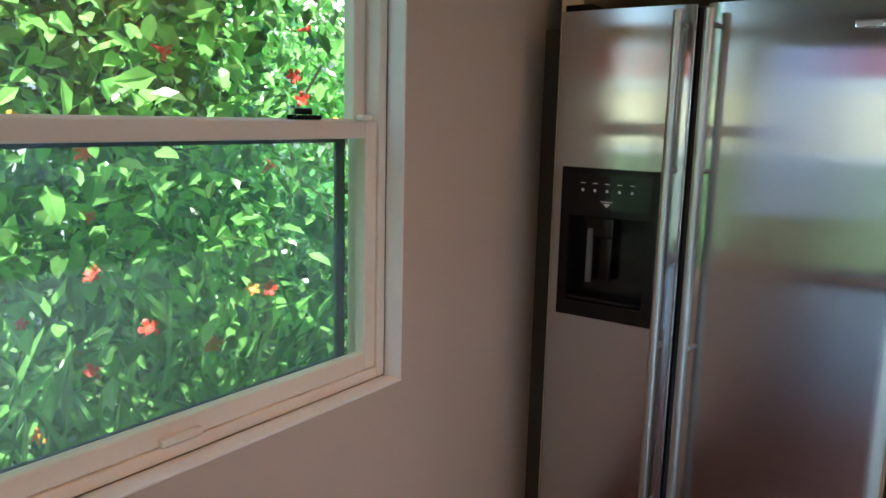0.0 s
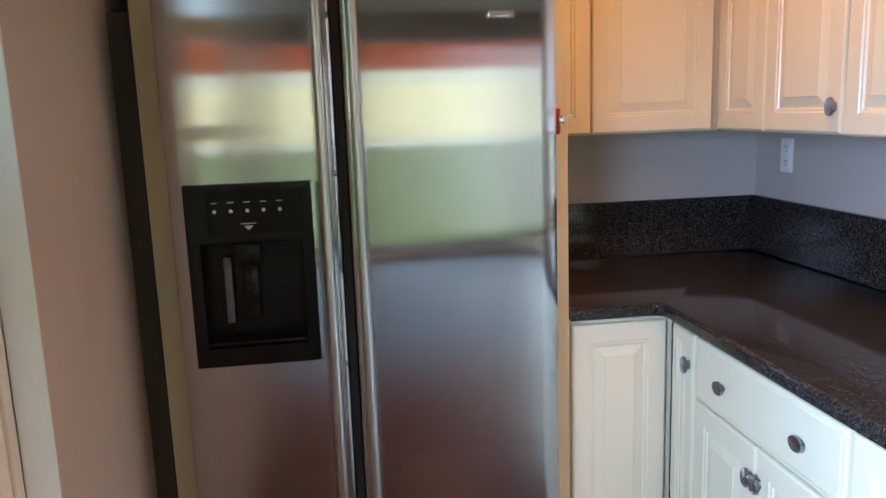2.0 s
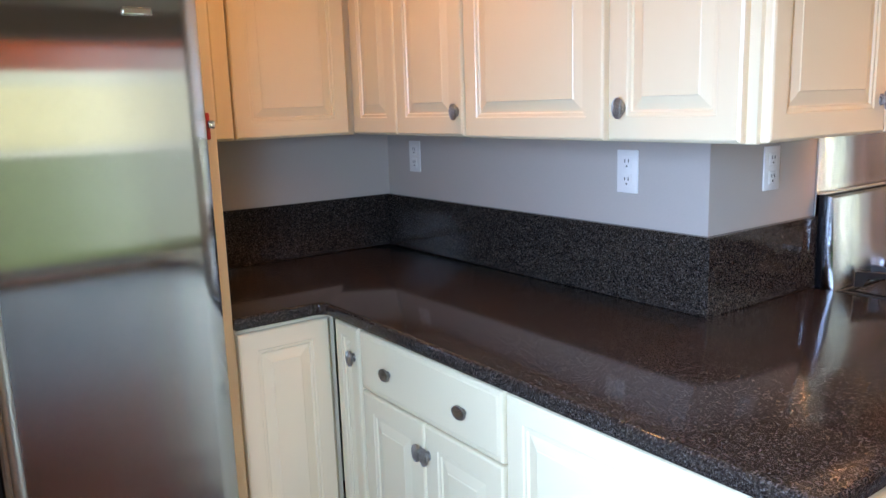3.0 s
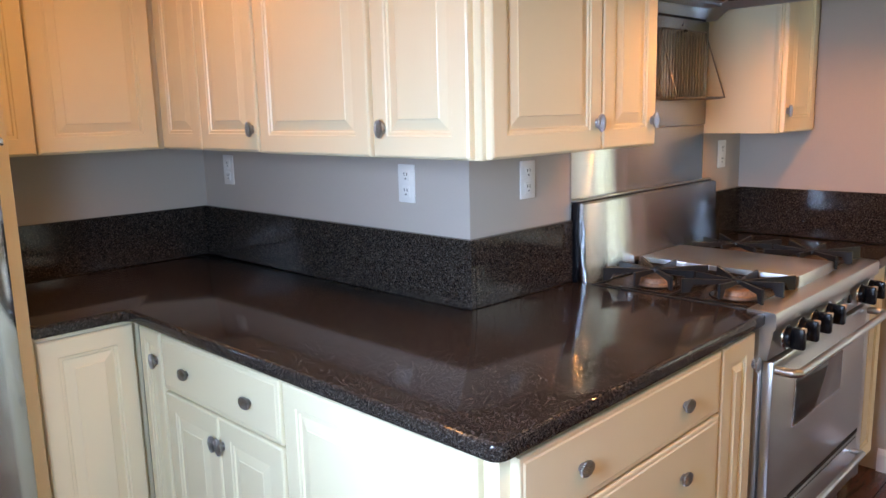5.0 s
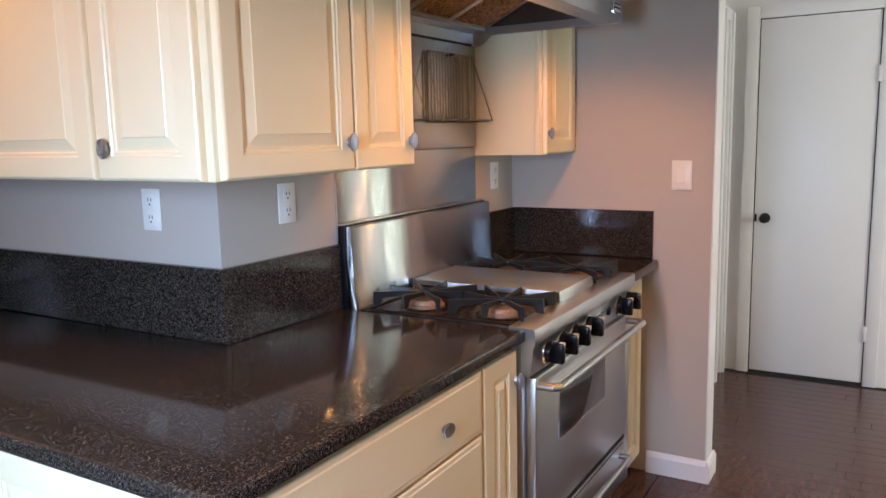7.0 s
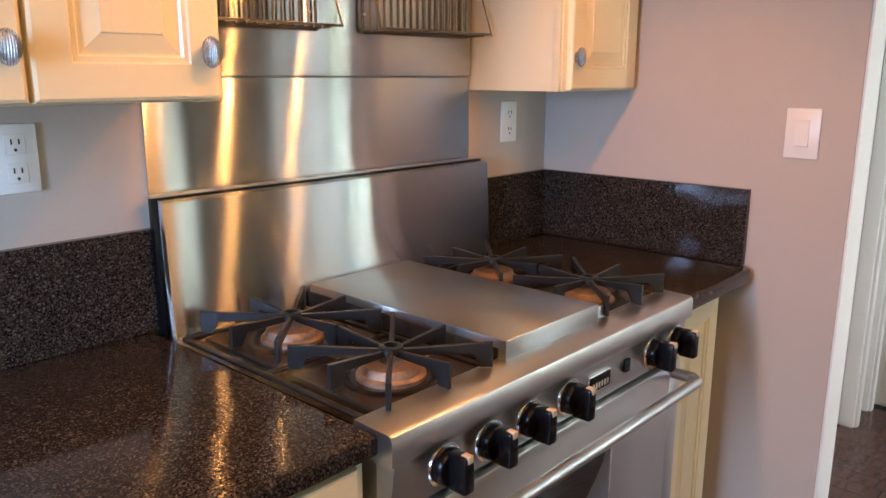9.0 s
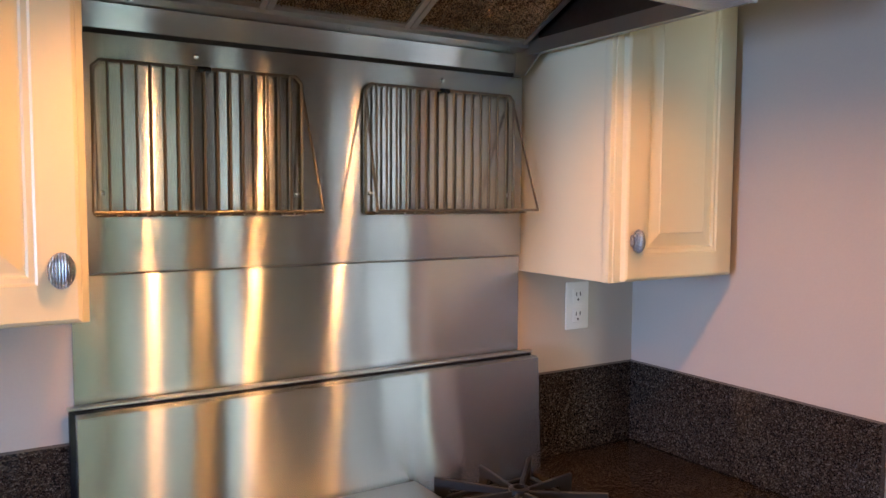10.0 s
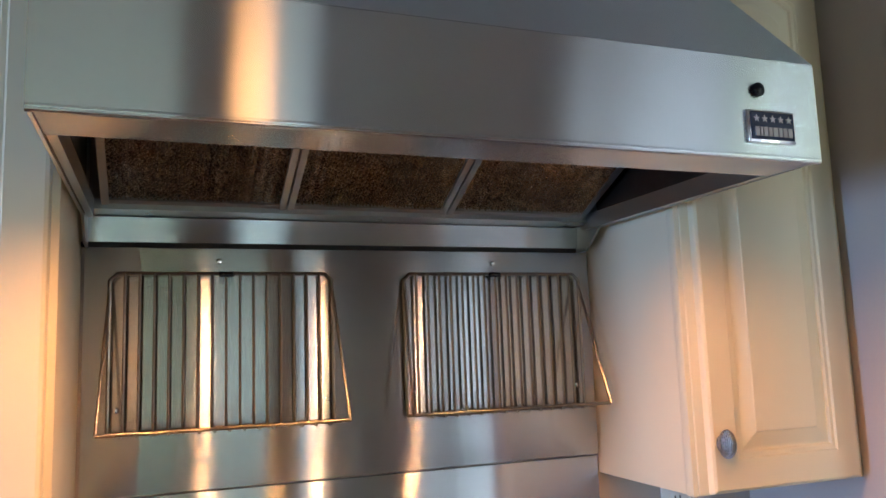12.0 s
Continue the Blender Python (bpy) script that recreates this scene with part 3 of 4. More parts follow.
part("chute", rel(bx(-0.265, -0.205, fy + 0.010, fy + 0.060, 1.115, 1.170, 0.004), o), BLACK, fridge)
part("paddle", rel(bx(-0.250, -0.215, fy + 0.030, fy + 0.042, 0.985, 1.114, 0.004), o), BLACK, fridge)
part("paddle", rel(bx(-0.295, -0.277, fy + 0.030, fy + 0.040, 0.975, 1.135, 0.004), o), LEVER, fridge, "pale translucent water lever")
part("drip_tray", rel(bx(DX0 + 0.03, DX1 - 0.03, fy + 0.002, fy + 0.058, DZ0 + 0.050, DZ0 + 0.060, 0.003), o), BLACK, fridge)
for i in range(5):
    x = DX0 + 0.068 + i * 0.037
    part("marking", rel(bx(x - 0.007, x + 0.007, fy - 0.0022, fy - 0.0014, 1.2680, 1.2700), o), MARK, fridge)
    part("icon", rel(lathe([(0.0045, 0), (0.0045, 0.0008)], pose(x, fy - 0.0014, 1.249, 90), 10), o), MARK, fridge)
part("marking", rel(bx(DX0 + 0.125, DX0 + 0.160, fy - 0.0022, fy - 0.0014, 1.2180, 1.2200), o), MARK, fridge)
part("arrow_mark", rel(prism([(DX0 + 0.132, 1.214), (DX0 + 0.154, 1.214), (DX0 + 0.143, 1.203)], "y", fy - 0.0022, fy - 0.0014), o), MARK, fridge)
# bottle opener hung on the fridge side
k = thing("magnet_clip", pose(0.523, 1.90, 1.425), "small red and chrome clip on the refrigerator side", "clip")
part("clip_body", bx(0, 0.012, -0.02, 0.02, -0.032, 0.032, 0.004), RED, k)
part("clip_lever", bx(0.004, 0.020, -0.030, -0.018, -0.006, 0.014, 0.003), CHROME, k)

# ---- range ----
RX0, RX1 = 2.005, 2.925
rng = thing("range", pose(2.465, 0.85, FZ), "stainless gas range with four burners, a covered griddle and black knobs", "range")
o = Vector((2.465, 0.85, FZ))
P = lambda name, bm, m, parent=rng, label="": part(name, rel(bm, o), m, parent, label)
P("body", bx(RX0, RX1, 0.555, 1.165, 0.09, 0.895, 0.002), STEEL_D)
P("cooktop", bx(RX0 - 0.012, RX1, 0.575, 1.16, 0.888, 0.906, 0.002), ENAMEL)
P("front_rail", prism([(0.513, 0.868), (0.5105, 0.874), (0.5105, 0.908), (0.513, 0.9145), (0.519, 0.9175), (0.590, 0.9190), (0.590, 0.880), (0.545, 0.866), (0.524, 0.866)], "x", RX0 - 0.02, RX1), STEEL_S)
P("control_panel", prism([(0.535, 0.774), (0.521, 0.868), (0.56, 0.868), (0.56, 0.774)], "x", RX0 - 0.005, RX1 - 0.005), STEEL_S)
for x in (2.110, 2.219, 2.328, 2.452, 2.775, 2.880):
    c = pose(x, 0.528, 0.822) @ pose(0, 0, 0, 90)
    kb = P("control_knob", lathe([(0.0305, 0.004), (0.0305, 0.014), (0.029, 0.019), (0.0275, 0.021), (0.010, 0.0215)], c, 28), BLACK)
    P("bezel", lathe([(0.037, 0.0), (0.037, 0.003), (0.035, 0.0055), (0.031, 0.0055)], c, 28), CHROME, kb, "chrome ring")
    P("grip", bx(x - 0.012, x + 0.012, 0.474, 0.512, 0.790, 0.852, 0.005), BLACK, kb)
    P("pointer", bx(x - 0.006, x + 0.006, 0.4725, 0.488, 0.842, 0.8535, 0.001), TAN, kb)
P("badge", bx(2.512, 2.588, 0.520, 0.528, 0.808, 0.842, 0.002), CHROME)
P("badge_field", bx(2.515, 2.585, 0.5175, 0.5205, 0.8105, 0.8395), BLACK)
for i in range(6):
    P("letter_bar", bx(2.521 + i * 0.0102, 2.5265 + i * 0.0102, 0.5168, 0.5177, 0.8145, 0.826), MARK)
P("rocker_switch", bx(2.650, 2.668, 0.519, 0.530, 0.812, 0.840, 0.002), BLACK)
od = P("oven_door", bx(RX0 + 0.01, RX1 - 0.062, 0.522, 0.554, 0.305, 0.768, 0.006), STEEL_S)
P("side_trim", bx(RX1 - 0.058, RX1 - 0.002, 0.528, 0.554, 0.10, 0.768, 0.003), STEEL_S)
P("window_frame", bx(2.180, 2.612, 0.519, 0.523, 0.525, 0.695, 0.003), CHROME, od)
P("window_glass", bx(2.190, 2.602, 0.517, 0.520, 0.534, 0.686, 0.001), GLASSD, od)
hd = P("door_handle", tube([(2.035, 0.525, 0.742), (2.035, 0.478, 0.742), (2.052, 0.462, 0.742), (2.866, 0.462, 0.742), (2.883, 0.478, 0.742), (2.883, 0.525, 0.742)], 0.0125, 14), STEEL_S, od, "round steel bar handle")
P("vent_slot", bx(RX0 + 0.02, RX1 - 0.07, 0.5245, 0.556, 0.288, 0.302), DARK)
bm = bmesh.new()
for i in range(44):
    x = RX0 + 0.05 + i * 0.018
    bx(x, x + 0.008, 0.5228, 0.5245, 0.272, 0.278, bm=bm)
P("vent_holes", bm, DARK)
P("drawer_front", bx(RX0 + 0.01, RX1 - 0.062, 0.524, 0.554, 0.115, 0.284, 0.005), STEEL_S)
P("drawer_handle", tube([(2.08, 0.525, 0.235), (2.08, 0.485, 0.235), (2.80, 0.485, 0.235), (2.80, 0.525, 0.235)], 0.010, 12), STEEL_S)
for x in (RX0 + 0.05, RX1 - 0.05):
    for y in (0.60, 1.10):
        P("leg", rod((x, y, FZ), (x, y, 0.092), 0.018, 14), STEEL_S)
# griddle cover
P("griddle_cover", bx(2.318, 2.622, 0.572, 1.120, 0.908, 0.955, 0.003), STEEL_S, rng, "flat brushed steel cover over the griddle")
P("griddle_rim", bx(2.315, 2.626, 0.590, 1.122, 0.902, 0.938, 0.002), DARK)
P("griddle_tab", bx(2.623, 2.664, 0.578, 0.582, 0.906, 0.945, 0.001), STEEL_S)


def grate(cx, cy):
    """One star-shaped cast iron grate of eight tapering arms over its burner."""
    g = P("burner", lathe([(0.060, 0.906), (0.060, 0.914), (0.052, 0.918), (0.050, 0.926), (0.046, 0.931), (0.020, 0.934), (0.016, 0.931)], pose(cx, cy, 0), 28), COPPER, rng, "heat-stained brass burner head")
    P("burner_bowl", lathe([(0.080, 0.9062), (0.084, 0.909), (0.078, 0.911), (0.064, 0.907)], pose(cx, cy, 0), 28), ENAMEL, g)
    tr_ = bx(cx - 0.118, cx + 0.118, cy - 0.118, cy + 0.118, 0.9063, 0.9115)
    f = max(tr_.faces, key=lambda q: q.calc_center_median().z)
    bmesh.ops.inset_individual(tr_, faces=[f], thickness=0.004)
    bmesh.ops.inset_individual(tr_, faces=[f], thickness=0.012, depth=-0.004)
    P("burner_tray", tr_, TRAY, g)
    bm = lathe([(0.021, 0.951), (0.021, 0.961), (0.017, 0.963), (0.012, 0.963), (0.012, 0.951)], pose(cx, cy, 0), 14)
    for i in range(8):
        a = radians(45 * i)
        ln = 0.134 if i % 2 == 0 else 0.172
        m = pose(cx, cy, 0, 0, 0, math.degrees(a))
        b2 = prism([(0.014, 0.946), (0.014, 0.957), (ln, 0.966), (ln, 0.922), (ln - 0.022, 0.922), (ln - 0.034, 0.945)], "y", -0.0042, 0.0042, 0.0012, 1)
        bmesh.ops.transform(b2, matrix=m, verts=b2.verts)
        tmp = mesh("tmp", b2, IRON)
        bm.from_mesh(tmp)
        bpy.data.meshes.remove(tmp)
    return P("grate", bm, IRON, rng, "black cast iron star grate")


for cx in (2.155, 2.770):
    rim = bx(cx - 0.148, cx + 0.148, 0.588, 0.600, 0.9062, 0.9105, 0.002)
    bx(cx - 0.148, cx + 0.148, 1.105, 1.117, 0.9062, 0.9105, 0.002, bm=rim)
    bx(cx - 0.148, cx - 0.136, 0.600, 1.105, 0.9062, 0.9105, 0.002, bm=rim)
    bx(cx + 0.136, cx + 0.148, 0.600, 1.105, 0.9062, 0.9105, 0.002, bm=rim)
    bx(cx - 0.136, cx + 0.136, 0.846, 0.858, 0.9062, 0.9105, 0.002, bm=rim)
    P("grate_frame", rim, IRON)
    for cy in (0.690, 0.965):
        grate(cx, cy)
# backguard
P("backguard", prism([(1.128, 0.905), (1.142, 1.168), (1.150, 1.172), (1.160, 1.172), (1.160, 0.905)], "x", RX0 - 0.003, RX1 + 0.032, 0.001), STEEL, rng, "upright brushed steel backguard")
# Black box that paints in the shade line behind the backguard.
P("backguard_gap_shade", bx(RX0 - 0.012, RX1 + 0.026, 1.161, 1.178, 0.905, 1.1765, 0.001), BLACK)
P("flue_lip", bx(RX0 - 0.014, RX1 + 0.034, 1.163, 1.182, 1.1770, 1.1815, 0.0012), STEEL_S)

# ---- steel wall panels behind the range ----
for z0, z1, lab in ((0.915, 1.397, "plain brushed steel wall panel"), (1.401, 1.800, "brushed steel wall panel behind the racks")):
    p = thing("wall_panel", pose(2.47, 1.19, z0), lab, "wall panel", "steel wall panels")
    yy = 0.002 if z0 < 1 else -0.004
    part("sheet", bx(-0.466, 0.466, yy, 0.0095, 0, z1 - z0, 0.001), STEEL, p)
    if z0 > 1:
        for x, z in ((-0.257, 0.377), (0.254, 0.377), (-0.415, 0.135), (-0.072, 0.135), (0.084, 0.138), (0.426, 0.136)):
            part("screw", lathe([(0.005, 0), (0.005, 0.002), (0.003, 0.003)], pose(x, -0.004, z, 90), 10), CHROME, p)
p = thing("hood_trim", pose(2.462, 1.19, 1.80), "folded steel trim below the hood", "trim")
part("sheet", prism([(-0.010, 0.050), (-0.006, 0.009), (0.009, 0.009), (0.009, 0.050)], "x", -0.456, 0.456), STEEL, p)
# Solid dark strip, painted in for the shade of a gap.
part("shadow_gap", bx(-0.464, 0.464, -0.001, 0.009, 0.001, 0.0088), DARK, p)

# ---- wire racks ----
def rack(x0, x1):
    """A folding wire rack flat against the steel, its small shelf hanging out at the bottom."""
    r = thing("wire_rack", pose((x0 + x1) / 2, 1.186, 1.505), "hanging steel wire warming rack with a narrow shelf", "rack", "wire racks")
    w, h, f = (x1 - x0) / 2, 0.251, -0.008
    part("back_frame", tube([(-w, f, -0.006), (-w, f, h - 0.012), (-w + 0.012, f, h), (w - 0.012, f, h), (w, f, h - 0.012), (w, f, -0.006), (-w, f, -0.006)], 0.0032, 8), WIRE, r)
    n = 16
    for i in range(1, n):
        x = -w + 2 * w * i / n
        part("bar", tube([(x, f - 0.003, h), (x, f - 0.003, -0.006), (x, -0.087, -0.004)], 0.0025, 6), WIRE, r)
    part("shelf_rail", tube([(-w - 0.012, -0.084, 0), (w + 0.012, -0.084, 0)], 0.003, 8), WIRE, r)
    for s in (-1, 1):
        part("side_stay", tube([(s * w, f - 0.004, h - 0.03), (s * (w + 0.012), -0.084, 0.0)], 0.0026, 6), WIRE, r)
    part("hook", bx(-0.012, 0.012, f - 0.006, 0, h - 0.006, h + 0.003, 0.001), BLACK, r)


rack(2.043, 2.406)
rack(2.540, 2.906)

# ---- hood ----
HX0, HX1, HY, HZ = 2.004, 2.918, 0.568, 1.838
hood = thing("range_hood", pose(2.461, 1.19, HZ), "large stainless range hood with mesh filters and lit lamps", "range hood")
o = Vector((2.461, 1.19, HZ))
Q = lambda name, bm, m, parent=hood, label="": part(name, rel(bm, o), m, parent, label)
bm = bmesh.new()
t = 0.004
prism([(HY, HZ), (HY, 1.968), (HY + t, 1.966), (HY + t, HZ)], "x", HX0, HX1, bm=bm)
rod((HX0, HY + 0.0045, HZ + 0.0035), (HX1, HY + 0.0045, HZ + 0.0035), 0.0052, 14, bm=bm)
Q("front_lip", bm, STEEL)
Q("front_slope", prism([(HY, 1.9685), (0.93, 2.37), (0.934, 2.366), (HY + t, 1.9665)], "x", HX0, HX1), STEEL)
Q("top_plate", bx(HX0, HX1, 0.93, 1.19, 2.3705, 2.375), STEEL)
for x in (HX0 + 0.0005, HX1 - 0.0045):
    Q("side_panel", prism([(HY + 0.005, HZ + 0.0005), (HY + 0.005, 1.965), (0.928, 2.365), (1.189, 2.365), (1.189, 1.800), (1.15, 1.800), (1.10, HZ + 0.0005)], "x", x, x + 0.004), STEEL_S)
Q("bottom_return", bx(HX0 + 0.005, HX1 - 0.005, HY + 0.005, 0.655, HZ + 0.001, HZ + 0.006, 0.001), STEEL)
Q("inner_back", bx(HX0 + 0.006, HX1 - 0.006, 1.12, 1.188, 1.852, 1.868), STEEL_S)
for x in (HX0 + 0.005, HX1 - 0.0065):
    Q("inner_lining", prism([(HY + 0.006, HZ + 0.002), (HY + 0.006, 1.96), (0.675, 2.07), (1.10, 2.07), (1.10, HZ + 0.002)], "x", x, x + 0.0015), BROWN_STEEL)
for x in (HX0 + 0.007, HX1 - 0.017):
    Q("inner_rail", bx(x, x + 0.010, 0.656, 1.13, HZ + 0.001, HZ + 0.03), STEEL_S)

def filter_mesh(x0, x1):
    """A sloping sheet of narrow uneven ribs."""
    r = random.Random(round(x0 * 1000))
    cols, rows = 84, 60
    bm = bmesh.new()
    grid = []
    for i in range(cols + 1):
        x, up_ = x0 + (x1 - x0) * i / cols, 0.0040 * (i % 2)
        up_ += r.uniform(-0.0016, 0.0016)
        grid.append([bm.verts.new((x + r.uniform(-0.0006, 0.0006), 0.685 + 0.427 * k / rows, 2.063 - 0.198 * k / rows + up_ + r.uniform(-0.0011, 0.0011))) for k in range(rows + 1)])
    for p, q in zip(grid, grid[1:]):
        for k in range(rows):
            bm.faces.new((p[k], p[k + 1], q[k + 1], q[k]))
    prism([(0.684, 2.070), (0.684, 2.076), (1.112, 1.878), (1.112, 1.872)], "x", x0, x1, bm=bm)
    return bm


fx = (2.030, 2.318, 2.606, 2.895)
for a, b in zip(fx, fx[1:]):
    f = Q("grease_filter", filter_mesh(a + 0.012, b - 0.013), FILTER, hood, "fine ribbed aluminium mesh grease filter")
    for c in (a + 0.0015, b - 0.0125):
        Q("filter_frame", prism([(0.675, 2.058), (0.680, 2.076), (1.125, 1.874), (1.120, 1.858)], "x", c, c + 0.011), STEEL_S, f)
    Q("filter_edge", prism([(1.108, 1.8640), (1.112, 1.876), (1.13, 1.870), (1.125, 1.859)], "x", a + 0.0128, b - 0.0130), STEEL_D, f)
for x in (2.095, 2.465, 2.825):
    lp = Q("lamp_housing", lathe([(0.016, HZ + 0.015), (0.018, HZ + 0.013), (0.020, HZ + 0.020), (0.020, HZ + 0.05), (0.012, HZ + 0.06)], pose(x, 0.612, 0), 20), STEEL_S)
    Q("bulb", lathe([(0.006, HZ + 0.011), (0.012, HZ + 0.012), (0.0155, HZ + 0.0148), (0.005, HZ + 0.0148)], pose(x, 0.612, 0), 18), LAMP_ON, lp, "lit warm lamp")
for x, y in ((2.10, 1.15), (2.49, 1.15), (2.87, 1.15)):
    Q("screw", lathe([(0.005, 0), (0.005, 0.002)], pose(x, y, 1.8505), 10), CHROME)
Q("switch_button", lathe([(0.009, 0), (0.009, 0.005), (0.006, 0.007)], pose(2.821, HY, 1.926, 90), 16), BLACK)
BX, BZ = -0.007, 0.004
bg = Q("badge", bx(2.806 + BX, 2.880 + BX, HY - 0.005, HY - 0.0005, 1.853 + BZ, 1.895 + BZ, 0.0015), CHROME, hood, "navy maker's badge with five stars")
Q("badge_field", bx(2.810 + BX, 2.877 + BX, HY - 0.0065, HY - 0.0045, 1.857 + BZ, 1.892 + BZ), NAVY, bg)
for i in range(5):
    pts = [(2.818 + BX + i * 0.0127 + (0.005 if k % 2 == 0 else 0.002) * math.sin(math.pi * k / 5), 1.883 + BZ + (0.005 if k % 2 == 0 else 0.002) * math.cos(math.pi * k / 5)) for k in range(10)]
    Q("star", prism(pts, "y", HY - 0.0075, HY - 0.006), MARK, bg)
for x, w in ((2.815, 0.006), (2.823, 0.003), (2.828, 0.006), (2.836, 0.005), (2.843, 0.007), (2.852, 0.005), (2.859, 0.006), (2.867, 0.006)):
    Q("letter_bar", bx(x + BX, x + BX + w, HY - 0.0075, HY - 0.006, 1.861 + BZ, 1.8725 + BZ), MARK, bg)


# ---- outlets and switch ----
def outlet(m, label):
    ob = thing("wall_outlet", m, label, "outlet", "wall outlets")
    pl = part("cover_plate", bx(-0.036, 0.036, -0.006, 0, -0.058, 0.058, 0.003), PLATE, ob)
    for z in (-0.027, 0.021):
        s = part("socket", bx(-0.016, 0.016, -0.008, -0.0055, z - 0.014, z + 0.020, 0.002), PLATE, ob)
        for x in (-0.007, 0.005):
            part("slot", bx(x, x + 0.0025, -0.0087, -0.0078, z + 0.003, z + 0.012), SLOT, s)
        part("slot", lathe([(0.0028, 0), (0.0028, 0.0008)], pose(0, -0.0078, z - 0.006, 90), 8), SLOT, s)
    return ob


outlet(pose(1.519, 2.485, 1.270, 0, 0, -90), "white duplex wall outlet above the backsplash")
outlet(pose(1.519, 1.453, 1.264, 0, 0, -90), "white duplex wall outlet above the backsplash")
outlet(pose(1.779, 1.199, 1.266), "white duplex wall outlet beside the range")
outlet(pose(3.118, 1.199, 1.270), "white duplex wall outlet in the corner")
sw = thing("light_switch", pose(3.309, 0.434, 1.265, 0, 0, -90), "white rocker light switch by the hallway opening", "light switch")
part("cover_plate", bx(-0.041, 0.041, -0.006, 0, -0.061, 0.061, 0.003), PLATE, sw)
part("rocker", prism([(-0.006, -0.033), (-0.0105, -0.030), (-0.0075, 0.0), (-0.0085, 0.030), (-0.006, 0.033)], "x", -0.0165, 0.0165), PLATE, sw)

# ---- hallway doors ----
d = thing("door_1", pose(5.0, 0.09, FZ), "plain white hallway closet door, closed, with a dark knob", "door", "", "structure")
part("leaf", bx(-0.012, 0.02, -0.305, 0.305, 0.018, 2.108, 0.002), TRIM, d)
part("gap", bx(-0.0085, -0.004, -0.309, 0.309, 0.0, 2.112), DARK, d)
for a in ((0.312, 0.38, 0, 2.18), (-0.38, -0.312, 0, 2.18), (-0.312, 0.312, 2.113, 2.18)):
    part("casing", bx(-0.022, -0.001, *a, 0.004), TRIM, d)
kb = part("door_knob", lathe([(0.010, 0.0), (0.010, 0.025), (0.024, 0.032), (0.028, 0.045), (0.022, 0.058), (0.008, 0.062)], pose(-0.014, 0.245, 0.958, 0, -90), 20), BRONZE, d, "round dark bronze knob")
part("rose", lathe([(0.030, 0), (0.030, 0.005), (0.022, 0.009)], pose(-0.0125, 0.245, 0.958, 0, -90), 20), BRONZE, kb)
part("latch", bx(-0.0135, -0.011, 0.292, 0.303, 0.935, 0.98), BRONZE, d)
for z in (0.31, 1.77):
    part("hinge", bx(-0.0225, -0.010, -0.322, -0.300, z - 0.045, z + 0.045, 0.002), TRIM, d)
d = thing("door_2", pose(4.86, 0.60, FZ), "white panelled hallway door with moulded casing", "door", "", "structure")
for k, a in enumerate(((-0.20, -0.13), (0.02, 0.09))):
    bm = bx(*a, -0.060, -0.001, 0, 2.17, 0.006)
    bx(a[0] + 0.015, a[1] - 0.015, -0.072, -0.059, 0, 2.15, 0.003, bm=bm)
    part("casing", bm, TRIM, d)
part("casing", bx(-0.13, 0.02, -0.060, -0.001, 2.10, 2.17, 0.004), TRIM, d)
part("leaf", bx(-0.129, 0.019, -0.010, -0.001, 0.01, 2.099, 0.003), TRIM, d)

# ---- floor planks ----
floor = thing("floor", pose(3.2, -0.4, FZ), "dark reddish-brown glossy wood plank floor", "floor", "", "structure")
rnd = random.Random(4)
W, L = 0.083, 0.9
PM = {}
def plank(x0, x1, y0, y1):
    w, l = round(x1 - x0, 3), round(y1 - y0, 3)
    if (w, l) not in PM:
        PM[w, l] = mesh("plank", bx(0, w - 0.0016, 0, l - 0.0016, -0.014, 0, 0.0012, 1), PLANK)
    ob = new("plank", PM[w, l])
    ob.parent = floor
    ob.matrix_basis = Matrix.Translation((x0 - 3.2, y0 + 0.4, 0))

# ---- west window ----
win = thing("window_1", pose(XW, (W0 + W1) / 2, WZ0), "single-hung window with pale vinyl sashes and a black latch", "window", "", "structure")
o = Vector((XW, (W0 + W1) / 2, WZ0))
V = lambda name, bm, m, parent=win, label="": part(name, rel(bm, o), m, parent, label, smooth=False)
# painted reveal and sill
V("reveal", bx(XW - 0.05, XW + 0.001, W1 - 0.006, W1 - 0.0005, WZ0 + 0.006, WZ1 - 0.006, 0.001), REVEAL)
V("reveal", bx(XW - 0.05, XW + 0.001, W0 + 0.0005, W0 + 0.006, WZ0 + 0.006, WZ1 - 0.006, 0.001), REVEAL)
V("head", bx(XW - 0.05, XW + 0.001, W0, W1, WZ1 - 0.006, WZ1 - 0.0005), REVEAL)
V("sill", bx(XW - 0.05, XW + 0.002, W0, W1, WZ0 - 0.0, WZ0 + 0.006, 0.002), REVEAL)


def ring(x0, x1, y0, y1, z0, z1, w, wb=None, bev=0.004):
    """A rectangular frame in the plane of the wall."""
    wb = wb or w
    bm = bx(x0, x1, y0, y0 + w, z0, z1, bev)
    bx(x0, x1, y1 - w, y1, z0, z1, bev, bm=bm)
    bx(x0, x1, y0 + w, y1 - w, z0, z0 + wb, bev, bm=bm)
    bx(x0, x1, y0 + w, y1 - w, z1 - w, z1, bev, bm=bm)
    return bm


V("window_frame", ring(XW - 0.15, XW - 0.05, W0 + 0.006, W1 - 0.006, WZ0 + 0.006, WZ1 - 0.006, 0.028), VINYL)
low_s = V("lower_sash", ring(XW - 0.088, XW - 0.056, W0 + 0.034, W1 - 0.034, WZ0 + 0.034, 1.432, 0.040, 0.042), VINYL)
up_s = V("upper_sash", ring(XW - 0.126, XW - 0.093, W0 + 0.034, W1 - 0.034, 1.395, WZ1 - 0.034, 0.040), VINYL)
